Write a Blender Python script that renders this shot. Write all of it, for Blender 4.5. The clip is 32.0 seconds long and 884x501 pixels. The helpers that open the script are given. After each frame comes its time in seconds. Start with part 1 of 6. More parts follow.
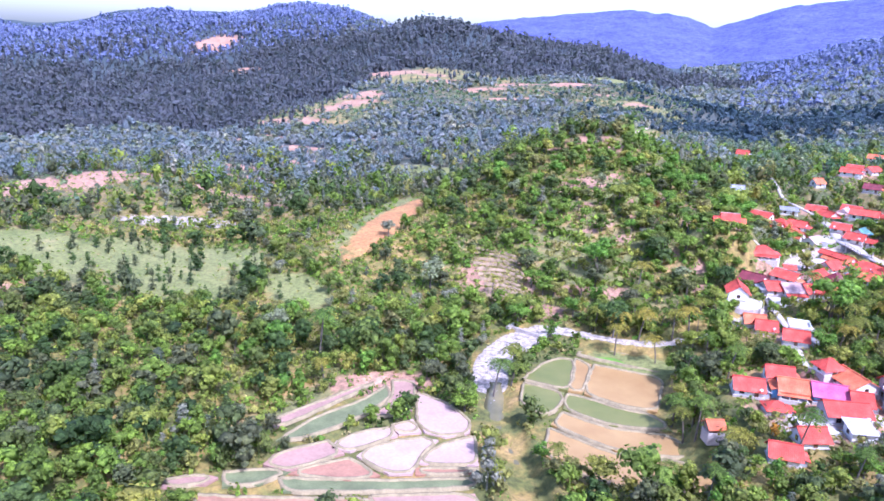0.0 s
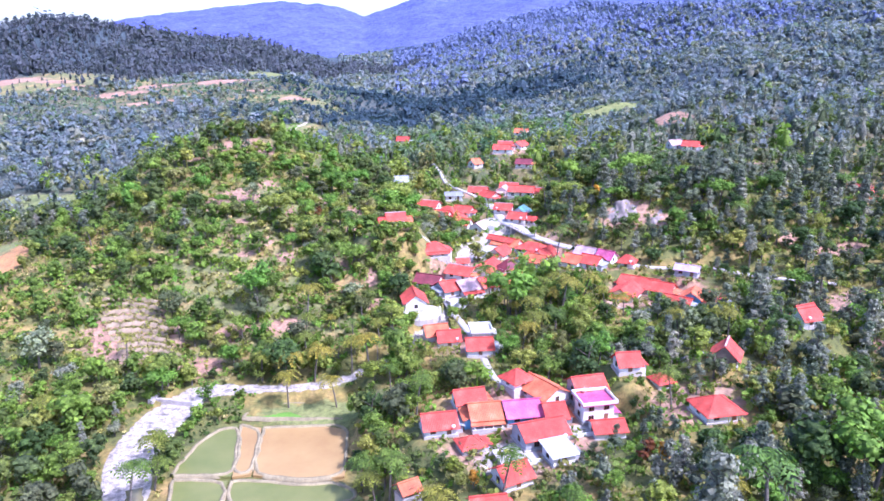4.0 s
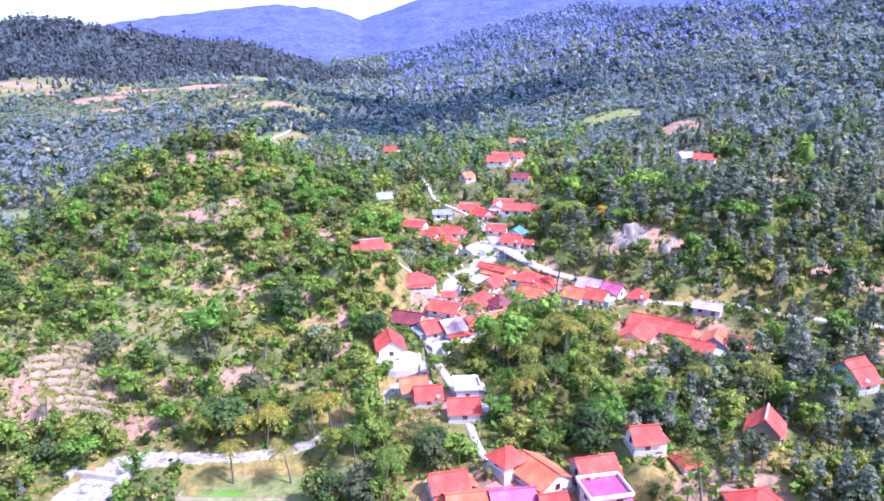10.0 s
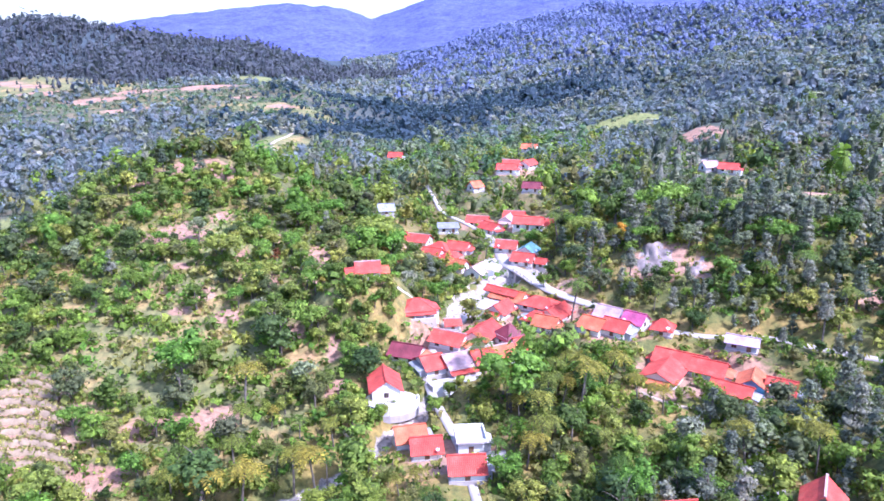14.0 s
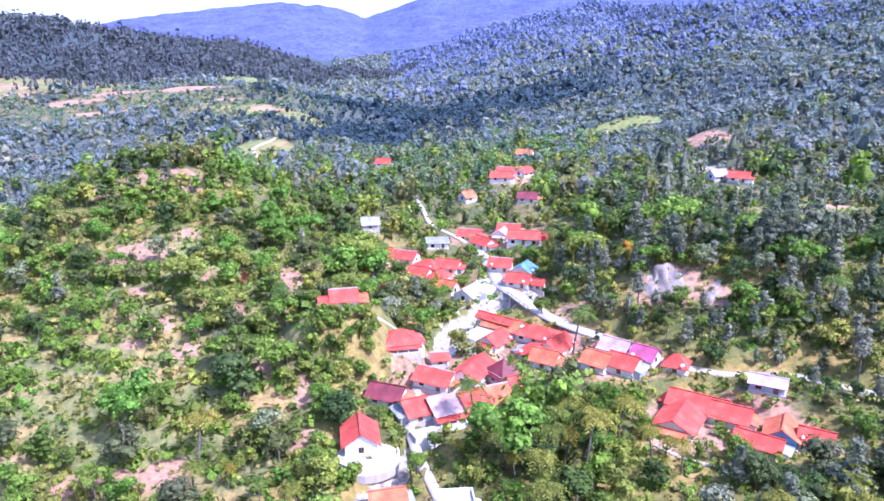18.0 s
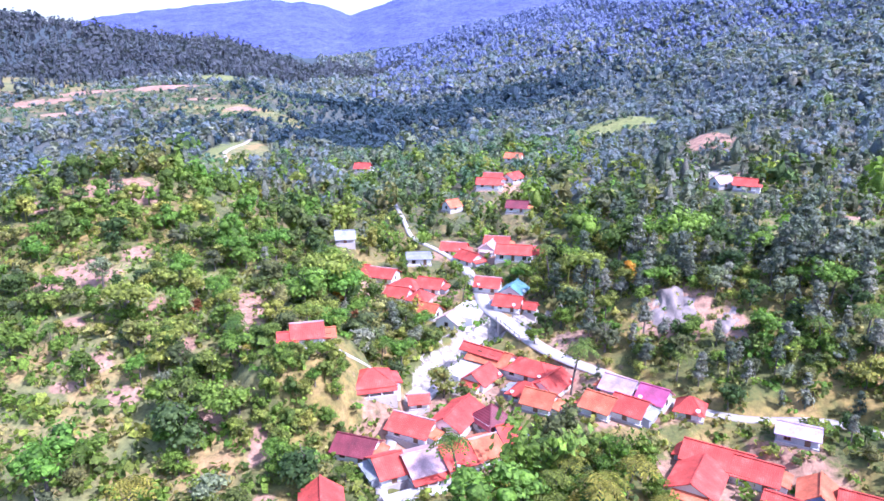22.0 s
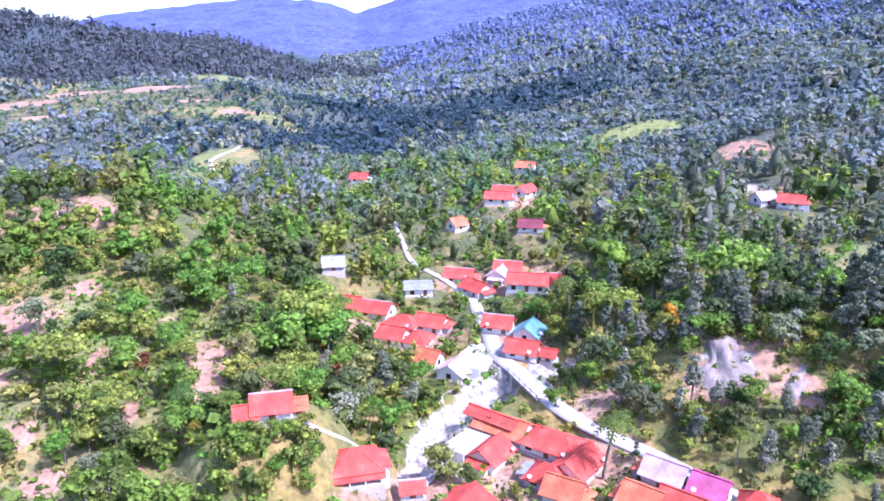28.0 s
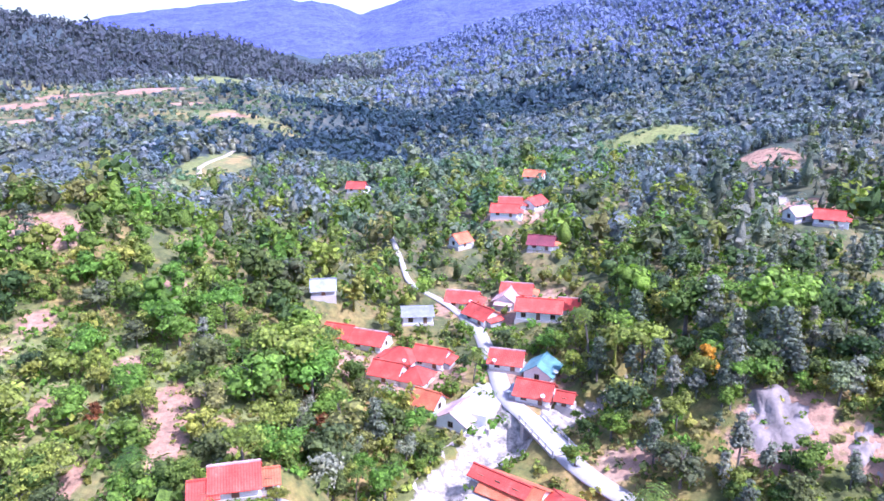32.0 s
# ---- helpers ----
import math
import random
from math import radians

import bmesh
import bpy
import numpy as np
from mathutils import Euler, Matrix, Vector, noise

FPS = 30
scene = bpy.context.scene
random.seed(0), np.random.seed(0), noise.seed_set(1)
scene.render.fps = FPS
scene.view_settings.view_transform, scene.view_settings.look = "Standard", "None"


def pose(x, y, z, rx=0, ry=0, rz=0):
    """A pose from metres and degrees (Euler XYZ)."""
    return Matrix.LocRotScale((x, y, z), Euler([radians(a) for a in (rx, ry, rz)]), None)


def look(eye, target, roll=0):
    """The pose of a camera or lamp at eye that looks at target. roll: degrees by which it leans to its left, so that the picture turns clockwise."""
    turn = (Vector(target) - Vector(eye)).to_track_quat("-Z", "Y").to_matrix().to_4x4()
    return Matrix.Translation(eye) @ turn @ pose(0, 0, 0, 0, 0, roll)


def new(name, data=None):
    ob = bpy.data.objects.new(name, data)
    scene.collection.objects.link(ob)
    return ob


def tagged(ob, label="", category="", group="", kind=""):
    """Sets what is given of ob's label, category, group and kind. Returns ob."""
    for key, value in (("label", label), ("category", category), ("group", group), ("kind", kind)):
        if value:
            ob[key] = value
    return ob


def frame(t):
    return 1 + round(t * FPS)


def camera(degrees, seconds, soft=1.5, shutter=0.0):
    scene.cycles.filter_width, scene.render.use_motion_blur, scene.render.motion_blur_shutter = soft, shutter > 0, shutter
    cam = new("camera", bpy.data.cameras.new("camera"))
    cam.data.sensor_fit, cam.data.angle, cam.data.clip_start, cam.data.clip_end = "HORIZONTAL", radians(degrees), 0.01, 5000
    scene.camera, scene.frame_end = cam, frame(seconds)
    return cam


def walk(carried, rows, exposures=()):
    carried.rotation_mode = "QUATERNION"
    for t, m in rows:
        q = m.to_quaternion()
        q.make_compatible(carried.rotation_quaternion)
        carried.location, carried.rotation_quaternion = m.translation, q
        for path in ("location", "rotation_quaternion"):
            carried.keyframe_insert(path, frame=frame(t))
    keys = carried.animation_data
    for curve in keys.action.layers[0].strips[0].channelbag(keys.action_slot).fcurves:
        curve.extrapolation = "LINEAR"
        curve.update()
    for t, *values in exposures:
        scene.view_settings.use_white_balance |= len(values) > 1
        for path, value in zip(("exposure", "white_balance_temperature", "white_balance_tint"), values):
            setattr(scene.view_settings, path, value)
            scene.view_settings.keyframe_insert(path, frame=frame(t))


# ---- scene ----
UNIT = 1.3  # the plan is drawn in units of 1.3 m
# camera path: seconds, x, y, z, heading, tilt, lean (degrees)
cam = camera(62, 32.0, soft=1.62)
PATH = [
    (0, -4.06, -47.82, 70.64, 24.53, -15.68, 2.82),
    (0.5, -4.83, -44.83, 70.78, 23.08, -15.72, 2.70),
    (1, -5.49, -40.56, 70.95, 20.09, -15.74, 2.35),
    (1.5, -6.03, -33.75, 70.90, 16.10, -15.68, 1.60),
    (2, -5.30, -27.57, 70.70, 12.39, -15.60, 0.94),
    (2.5, -4.37, -22.13, 70.45, 8.52, -15.63, 0.56),
    (3, -3.84, -18.76, 70.56, 4.20, -15.73, 0.37),
    (3.5, -3.03, -14.84, 70.18, 1.19, -15.75, 0.08),
    (4, -2.17, -12.54, 70.01, 0.28, -15.64, -0.12),
    (4.5, -1.73, -10.51, 70.00, 0.12, -15.55, -0.15),
    (6.5, -0.29, -2.29, 69.80, -0.07, -15.44, -0.24),
    (7, -0.00, 0.00, 69.77, 0.00, -15.39, -0.26),
    (8, 0.60, 4.65, 69.68, -0.04, -15.38, -0.24),
    (9, 1.04, 9.10, 69.63, 0.02, -15.37, -0.16),
    (10, 1.39, 13.44, 69.65, 0.17, -15.35, -0.04),
    (11, 1.76, 17.81, 69.74, 0.49, -15.34, 0.01),
    (12, 2.11, 22.25, 69.89, 0.83, -15.38, 0.06),
    (13, 2.38, 26.69, 70.08, 0.97, -15.42, 0.16),
    (14, 2.76, 30.80, 70.23, 1.00, -15.41, 0.09),
    (14.5, 2.99, 32.87, 70.25, 1.05, -15.41, 0.10),
    (16.5, 3.67, 41.73, 70.44, 1.04, -15.41, 0.07),
    (17, 3.81, 44.06, 70.44, 0.88, -15.43, 0.09),
    (18, 4.25, 48.77, 70.39, 0.61, -15.45, 0.07),
    (19, 4.73, 53.39, 70.31, 0.36, -15.47, 0.06),
    (20, 5.11, 57.97, 70.24, 0.20, -15.50, 0.05),
    (21, 5.40, 62.78, 70.23, -0.09, -15.62, 0.09),
    (22, 5.61, 67.45, 70.16, -0.36, -15.62, 0.09),
    (23, 5.92, 71.79, 70.03, -0.49, -15.60, 0.16),
    (24, 6.12, 76.02, 69.94, -0.43, -15.59, 0.09),
    (25, 6.16, 80.35, 70.02, -0.25, -15.60, 0.06),
    (25.5, 6.23, 82.49, 70.05, -0.17, -15.61, 0.07),
    (27.5, 6.61, 91.05, 70.05, 0.17, -15.70, 0.03),
    (28, 6.73, 93.07, 70.00, 0.23, -15.73, -0.01),
    (29, 6.81, 97.23, 69.88, 0.46, -15.68, -0.04),
    (30, 6.97, 101.50, 69.74, 0.56, -15.66, -0.07),
    (31, 7.08, 105.79, 69.68, 0.58, -15.64, -0.07),
    (32, 7.12, 110.00, 69.67, 0.57, -15.63, 0.03),
]
walk(cam, [(t, pose(x * UNIT, y * UNIT, z * UNIT, 90 + tilt, 0, head) @ pose(0, 0, 0, 0, 0, lean)) for t, x, y, z, head, tilt, lean in PATH],
     exposures=[(0.0, 1.22, 4960, 33), (2.6, 1.24, 4960, 33), (4.5, 1.36, 4960, 33), (32.0, 1.42, 4960, 33)])

# ---- light ----
SUN = Vector((0.52, -0.34, 0.80)).normalized()
sky_world = bpy.data.worlds.new("sky")
scene.world = sky_world
sky_world.use_nodes = True
sky_tex = sky_world.node_tree.nodes.new("ShaderNodeTexSky")
sky_tex.sky_type = "NISHITA"
sky_tex.sun_disc = False
sky_tex.sun_elevation = math.asin(SUN.z)
sky_tex.sun_rotation = math.atan2(SUN.x, SUN.y)
sky_tex.air_density, sky_tex.dust_density = 1.0, 2.0
sky_world.node_tree.links.new(sky_tex.outputs[0], sky_world.node_tree.nodes["Background"].inputs[0])
sky_world.node_tree.nodes["Background"].inputs[1].default_value = 0.15
sun = new("sun", bpy.data.lights.new("sun", "SUN"))
sun.data.energy, sun.data.angle, sun.data.color = 3.4, radians(0.6), (1.0, 0.95, 0.88)
sun.matrix_world = look(SUN * 100, (0, 0, 0))

# ---- materials ----
def material(name, build, rough=0.8, metal=0.0):
    m = bpy.data.materials.new(name)
    m.use_nodes = True
    nt = m.node_tree
    b = nt.nodes["Principled BSDF"]
    b.inputs["Roughness"].default_value, b.inputs["Metallic"].default_value = rough, metal
    build(nt, b)
    return m


def nd(nt, kind, **values):
    n = nt.nodes.new("ShaderNode" + kind)
    for k, v in values.items():
        n.inputs[k.replace("_", " ")].default_value = v
    return n


def ramp(nt, fac, stops):
    r = nt.nodes.new("ShaderNodeValToRGB")
    while len(r.color_ramp.elements) < len(stops):
        r.color_ramp.elements.new(0.5)
    for e, (at, c) in zip(r.color_ramp.elements, stops):
        e.position, e.color = at, (*c, 1)
    nt.links.new(fac, r.inputs[0])
    return r.outputs[0]


def mixed(nt, fac, a, b, kind="MIX"):
    n = nt.nodes.new("ShaderNodeMix")
    n.data_type, n.blend_type = "RGBA", kind
    for i, v in ((0, fac), (6, a), (7, b)):
        if isinstance(v, (int, float)):
            n.inputs[i].default_value = v
        elif isinstance(v, tuple):
            n.inputs[i].default_value = (*v, 1)
        else:
            nt.links.new(v, n.inputs[i])
    return n.outputs[2]


def noise_out(nt, scale, detail=4.0, rough=0.6, coords="Object"):
    tc = nt.nodes.new("ShaderNodeTexCoord")
    n = nd(nt, "TexNoise", Scale=scale, Detail=detail, Roughness=rough)
    nt.links.new(tc.outputs[coords], n.inputs["Vector"])
    return n.outputs["Fac"]


def bumped(nt, b, height, strength, distance):
    n = nd(nt, "Bump", Strength=strength, Distance=distance)
    nt.links.new(height, n.inputs["Height"])
    nt.links.new(n.outputs[0], b.inputs["Normal"])


def plain(name, colour, rough=0.8, scale=1.2, vary=0.25, fine=9.0, bump=0.02, metal=0.0):
    """A painted or mineral surface: two scales of stain and a fine relief."""
    def build(nt, b):
        big, small = noise_out(nt, scale), noise_out(nt, fine)
        dark = tuple(c * (1 - vary) for c in colour)
        light = tuple(min(1, c * (1 + vary * 0.5)) for c in colour)
        c = ramp(nt, big, [(0.3, dark), (0.7, light)])
        grime = ramp(nt, small, [(0.35, (0.78, 0.76, 0.72)), (0.6, (1, 1, 1))])
        nt.links.new(mixed(nt, 0.6, c, grime, "MULTIPLY"), b.inputs["Base Color"])
        bumped(nt, b, small, 0.4, bump)
    return material(name, build, rough, metal)


def tiled(name, colour, rough=0.65, pitch=0.3, worn=(0.66, 0.19, 0.16)):
    """Roof tiles: ribs down the slope, courses across, each roof a little different, patches of wear."""
    def build(nt, b):
        tc = nt.nodes.new("ShaderNodeTexCoord")
        info = nt.nodes.new("ShaderNodeObjectInfo")
        rib = nd(nt, "TexWave", Scale=1 / pitch / 3.1, Distortion=0.6, Detail=1.0)
        rib.bands_direction = "X"
        row = nd(nt, "TexWave", Scale=1 / pitch / 3.1, Distortion=0.6, Detail=1.0)
        row.bands_direction, row.wave_profile = "Y", "SAW"
        for w in (rib, row):
            nt.links.new(tc.outputs["Object"], w.inputs["Vector"])
        big, small = noise_out(nt, 0.5, 5), noise_out(nt, 6.0, 3)
        dark = tuple(c * 0.6 for c in colour)
        c = ramp(nt, big, [(0.3, dark), (0.55, colour), (0.8, worn)])
        c = mixed(nt, 0.75, c, ramp(nt, small, [(0.3, (0.6, 0.6, 0.62)), (0.65, (1.12, 1.12, 1.12))]), "MULTIPLY")
        c = mixed(nt, 0.5, c, ramp(nt, info.outputs["Random"], [(0.0, (0.75, 0.7, 0.75)), (0.5, (1, 1, 1)), (1.0, (1.1, 1.15, 1.1))]), "MULTIPLY")
        nt.links.new(c, b.inputs["Base Color"])
        s = nt.nodes.new("ShaderNodeMath")
        nt.links.new(rib.outputs["Fac"], s.inputs[0])
        nt.links.new(row.outputs["Fac"], s.inputs[1])
        bumped(nt, b, s.outputs[0], 0.7, 0.05)
    return material(name, build, rough)


def leafy(name, stops, rough=0.62, spread=0.4, joined_up=False):
    """Leaves: a colour for each plant, from its tint where many are joined, a shade for each clump, light passing through."""
    def build(nt, b):
        at = nt.nodes.new("ShaderNodeAttribute")
        at.attribute_name = "tint"
        info = nt.nodes.new("ShaderNodeObjectInfo")
        add = nt.nodes.new("ShaderNodeMath")
        add.operation = "ADD"
        nt.links.new(at.outputs["Fac"], add.inputs[0])
        nt.links.new(info.outputs["Random"], add.inputs[1])
        frac = nt.nodes.new("ShaderNodeMath")
        frac.operation = "FRACT"
        nt.links.new(add.outputs[0], frac.inputs[0])
        c = ramp(nt, at.outputs["Fac"] if joined_up else frac.outputs[0], stops)
        geo = nt.nodes.new("ShaderNodeNewGeometry")
        shade = ramp(nt, geo.outputs["Random Per Island"], [(0.0, (1 - spread,) * 3), (0.7, (1, 1, 1)), (1.0, (1 + spread, 1 + spread, 1 + spread * 0.4))])
        c = mixed(nt, 1.0, c, shade, "MULTIPLY")
        leaf = noise_out(nt, 2.6, 3, 0.75)
        c = mixed(nt, 1.0, c, ramp(nt, leaf, [(0.36, (0.55, 0.58, 0.56)), (0.5, (1, 1, 1)), (0.66, (1.45, 1.42, 1.25))]), "MULTIPLY")
        bumped(nt, b, leaf, 1.0, 0.5)
        nt.links.new(c, b.inputs["Base Color"])
        tr = nt.nodes.new("ShaderNodeBsdfTranslucent")
        nt.links.new(mixed(nt, 1.0, c, (1.15, 1.3, 0.7), "MULTIPLY"), tr.inputs["Color"])
        mx = nt.nodes.new("ShaderNodeMixShader")
        mx.inputs[0].default_value = 0.34
        nt.links.new(b.outputs[0], mx.inputs[1])
        nt.links.new(tr.outputs[0], mx.inputs[2])
        nt.links.new(mx.outputs[0], nt.nodes["Material Output"].inputs["Surface"])
        b.inputs["Specular IOR Level"].default_value = 0.25
    return material(name, build, rough)


def both(name, stops, *more):
    """One leaf for plants that stand alone and one for joined woods."""
    return leafy(name, stops, *more), leafy(name + "_mass", stops, *(more or (0.62, 0.4)), True)


LEAF, LEAF_S = both("broad_leaves", [(0.0, (0.072, 0.112, 0.026)), (0.2, (0.150, 0.218, 0.030)), (0.42, (0.226, 0.330, 0.042)),
                              (0.58, (0.118, 0.146, 0.040)), (0.72, (0.300, 0.350, 0.048)), (0.86, (0.270, 0.245, 0.080)), (1.0, (0.086, 0.120, 0.040))])
LEAF_DARK, LEAF_DARK_S = both("dark_glossy_leaves", [(0.0, (0.056, 0.098, 0.026)), (0.4, (0.095, 0.150, 0.036)), (0.7, (0.145, 0.150, 0.075)), (1.0, (0.066, 0.110, 0.036))])
LEAF_DRY, LEAF_DRY_S = both("dry_leaves", [(0.0, (0.205, 0.218, 0.165)), (0.25, (0.120, 0.150, 0.095)), (0.5, (0.300, 0.292, 0.225)),
                                (0.75, (0.155, 0.190, 0.115)), (1.0, (0.360, 0.332, 0.262))])
# ridge pines: distance haze put into the needle colour as grey-violet
LEAF_PINE, LEAF_PINE_S = both("pine_needles_hazed", [(0.0, (0.080, 0.096, 0.106)), (0.5, (0.124, 0.130, 0.150)), (1.0, (0.094, 0.104, 0.130))], 0.8, 0.2)
# shade lying in the valley, and some haze, put into a dark leaf colour
LEAF_SHADE, LEAF_SHADE_S = both("shade_tinted_leaves", [(0.0, (0.046, 0.080, 0.110)), (0.5, (0.068, 0.102, 0.138)), (1.0, (0.055, 0.090, 0.110))], 0.8, 0.2)
LEAF_MID, LEAF_MID_S = both("valley_leaves", [(0.0, (0.096, 0.165, 0.092)), (0.3, (0.140, 0.226, 0.092)), (0.5, (0.250, 0.272, 0.170)), (0.75, (0.112, 0.184, 0.124)), (1.0, (0.295, 0.306, 0.170))], 0.7, 0.3)
# far slopes: distance haze painted into the leaf colour, bluest highest up
LEAF_FAR, LEAF_FAR_S = both("upland_leaves_hazed", [(0.0, (0.205, 0.238, 0.262)), (0.35, (0.165, 0.206, 0.230)), (0.6, (0.270, 0.278, 0.288)), (0.8, (0.182, 0.236, 0.226)), (1.0, (0.232, 0.252, 0.298))], 0.7, 0.12)
LEAF_UP, LEAF_UP_S = both("high_slope_leaves_hazed", [(0.0, (0.200, 0.230, 0.425)), (0.4, (0.178, 0.208, 0.395)), (0.7, (0.222, 0.248, 0.440)), (1.0, (0.190, 0.220, 0.415))], 0.8, 0.1)
LEAF_PALM, LEAF_PALM_S = both("palm_fronds", [(0.0, (0.160, 0.225, 0.034)), (0.35, (0.100, 0.178, 0.030)), (0.6, (0.360, 0.285, 0.040)), (0.8, (0.240, 0.250, 0.036)), (1.0, (0.130, 0.195, 0.034))], 0.5)
LEAF_LIME, LEAF_LIME_S = both("bright_leaves", [(0.0, (0.215, 0.305, 0.042)), (0.4, (0.145, 0.280, 0.034)), (0.7, (0.370, 0.345, 0.066)), (1.0, (0.185, 0.255, 0.042))])
LEAF_PALE, LEAF_PALE_S = both("pale_leaves", [(0.0, (0.32, 0.32, 0.23)), (0.5, (0.26, 0.29, 0.15)), (1.0, (0.38, 0.36, 0.27))])
LEAF_GOLD, LEAF_GOLD_S = both("yellow_flowers", [(0.0, (0.6, 0.3, 0.02)), (1.0, (0.5, 0.24, 0.04))])


# aerial haze painted in: blue base colour and a faint glow of its own
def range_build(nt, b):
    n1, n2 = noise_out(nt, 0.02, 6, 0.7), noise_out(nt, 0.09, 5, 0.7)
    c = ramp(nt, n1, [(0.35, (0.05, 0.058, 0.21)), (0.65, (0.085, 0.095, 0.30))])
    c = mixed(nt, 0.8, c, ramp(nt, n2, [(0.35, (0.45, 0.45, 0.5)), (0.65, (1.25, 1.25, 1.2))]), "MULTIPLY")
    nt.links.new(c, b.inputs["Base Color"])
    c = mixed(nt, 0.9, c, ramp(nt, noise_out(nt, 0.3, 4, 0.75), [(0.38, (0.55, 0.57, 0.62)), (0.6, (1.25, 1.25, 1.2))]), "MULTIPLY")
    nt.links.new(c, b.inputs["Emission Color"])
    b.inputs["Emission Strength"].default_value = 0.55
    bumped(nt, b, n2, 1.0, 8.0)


FAR_RANGE = material("haze_painted_range", range_build, 1.0)
STRAW, STRAW_S = both("dry_grass", [(0.0, (0.396, 0.319, 0.111)), (0.5, (0.297, 0.286, 0.076)), (1.0, (0.462, 0.363, 0.162))])
BARK = plain("bark", (0.16, 0.13, 0.10), 0.9, 2, 0.4, 12, 0.05)
ROOF_RED = tiled("red_clay_tiles", (0.60, 0.075, 0.045), 0.85, worn=(0.66, 0.17, 0.11))
ROOF_ORANGE = tiled("orange_clay_tiles", (0.66, 0.155, 0.06), 0.85, worn=(0.68, 0.27, 0.14))
ROOF_PALE = tiled("faded_pink_roof_sheet", (0.62, 0.40, 0.36), 0.5, 0.2, (0.68, 0.6, 0.56))
ROOF_MAGENTA = tiled("magenta_roof_sheet", (0.55, 0.10, 0.22), 0.4, 0.2, (0.6, 0.2, 0.3))
ROOF_MAROON = tiled("maroon_tiles", (0.20, 0.03, 0.04), 0.6, 0.3, (0.26, 0.06, 0.07))
ROOF_WHITE = tiled("white_roof_sheet", (0.62, 0.6, 0.6), 0.45, 0.2, (0.7, 0.66, 0.62))
ROOF_GREY = tiled("grey_roof_sheet", (0.33, 0.33, 0.34), 0.5, 0.2, (0.4, 0.36, 0.34))
ROOF_TEAL = tiled("teal_roof_sheet", (0.14, 0.29, 0.30), 0.45, 0.2, (0.2, 0.42, 0.45))
ROOF_LILAC = tiled("lilac_roof_sheet", (0.5, 0.36, 0.48), 0.45, 0.2, (0.55, 0.42, 0.5))
WALL_WHITE = plain("white_limewash", (0.78, 0.76, 0.73), 0.85, 0.6, 0.14)
WALL_BLUE = plain("blue_paint", (0.16, 0.42, 0.68), 0.7, 0.6, 0.15)
WALL_GREY = plain("grey_render", (0.42, 0.42, 0.45), 0.9, 0.6, 0.25)
WALL_CREAM = plain("cream_render", (0.66, 0.58, 0.46), 0.85, 0.6, 0.2)
WALL_WOOD = plain("old_boards", (0.28, 0.21, 0.16), 0.85, 1.5, 0.35)
DARK_GLASS = plain("dark_window_glass", (0.02, 0.022, 0.027), 0.15, 1, 0.1, 4, 0.0)
FRAME_WOOD = plain("window_wood", (0.20, 0.11, 0.06), 0.6, 3, 0.3)
CONCRETE = plain("pale_concrete", (0.47, 0.415, 0.38), 0.9, 0.25, 0.2, 5)
STONE = plain("river_stones", (0.46, 0.40, 0.36), 0.9, 0.4, 0.35, 3, 0.1)
METAL = plain("galvanised_steel", (0.5, 0.5, 0.5), 0.4, 2, 0.2, 9, 0.0, 0.9)
LEAF_RED, _ = both("reddish_leaves", [(0.0, (0.22, 0.07, 0.03)), (1.0, (0.3, 0.12, 0.04))])
TERRACE = plain("dry_terrace_earth", (0.34, 0.25, 0.15), 0.95, 0.5, 0.3, 3, 0.1)
DISH_WHITE = plain("white_dish_mesh", (0.66, 0.66, 0.68), 0.5, 1, 0.12)
MUD_WALL = plain("dry_paddy_bank", (0.30, 0.24, 0.13), 0.95, 0.6, 0.35, 4, 0.1)


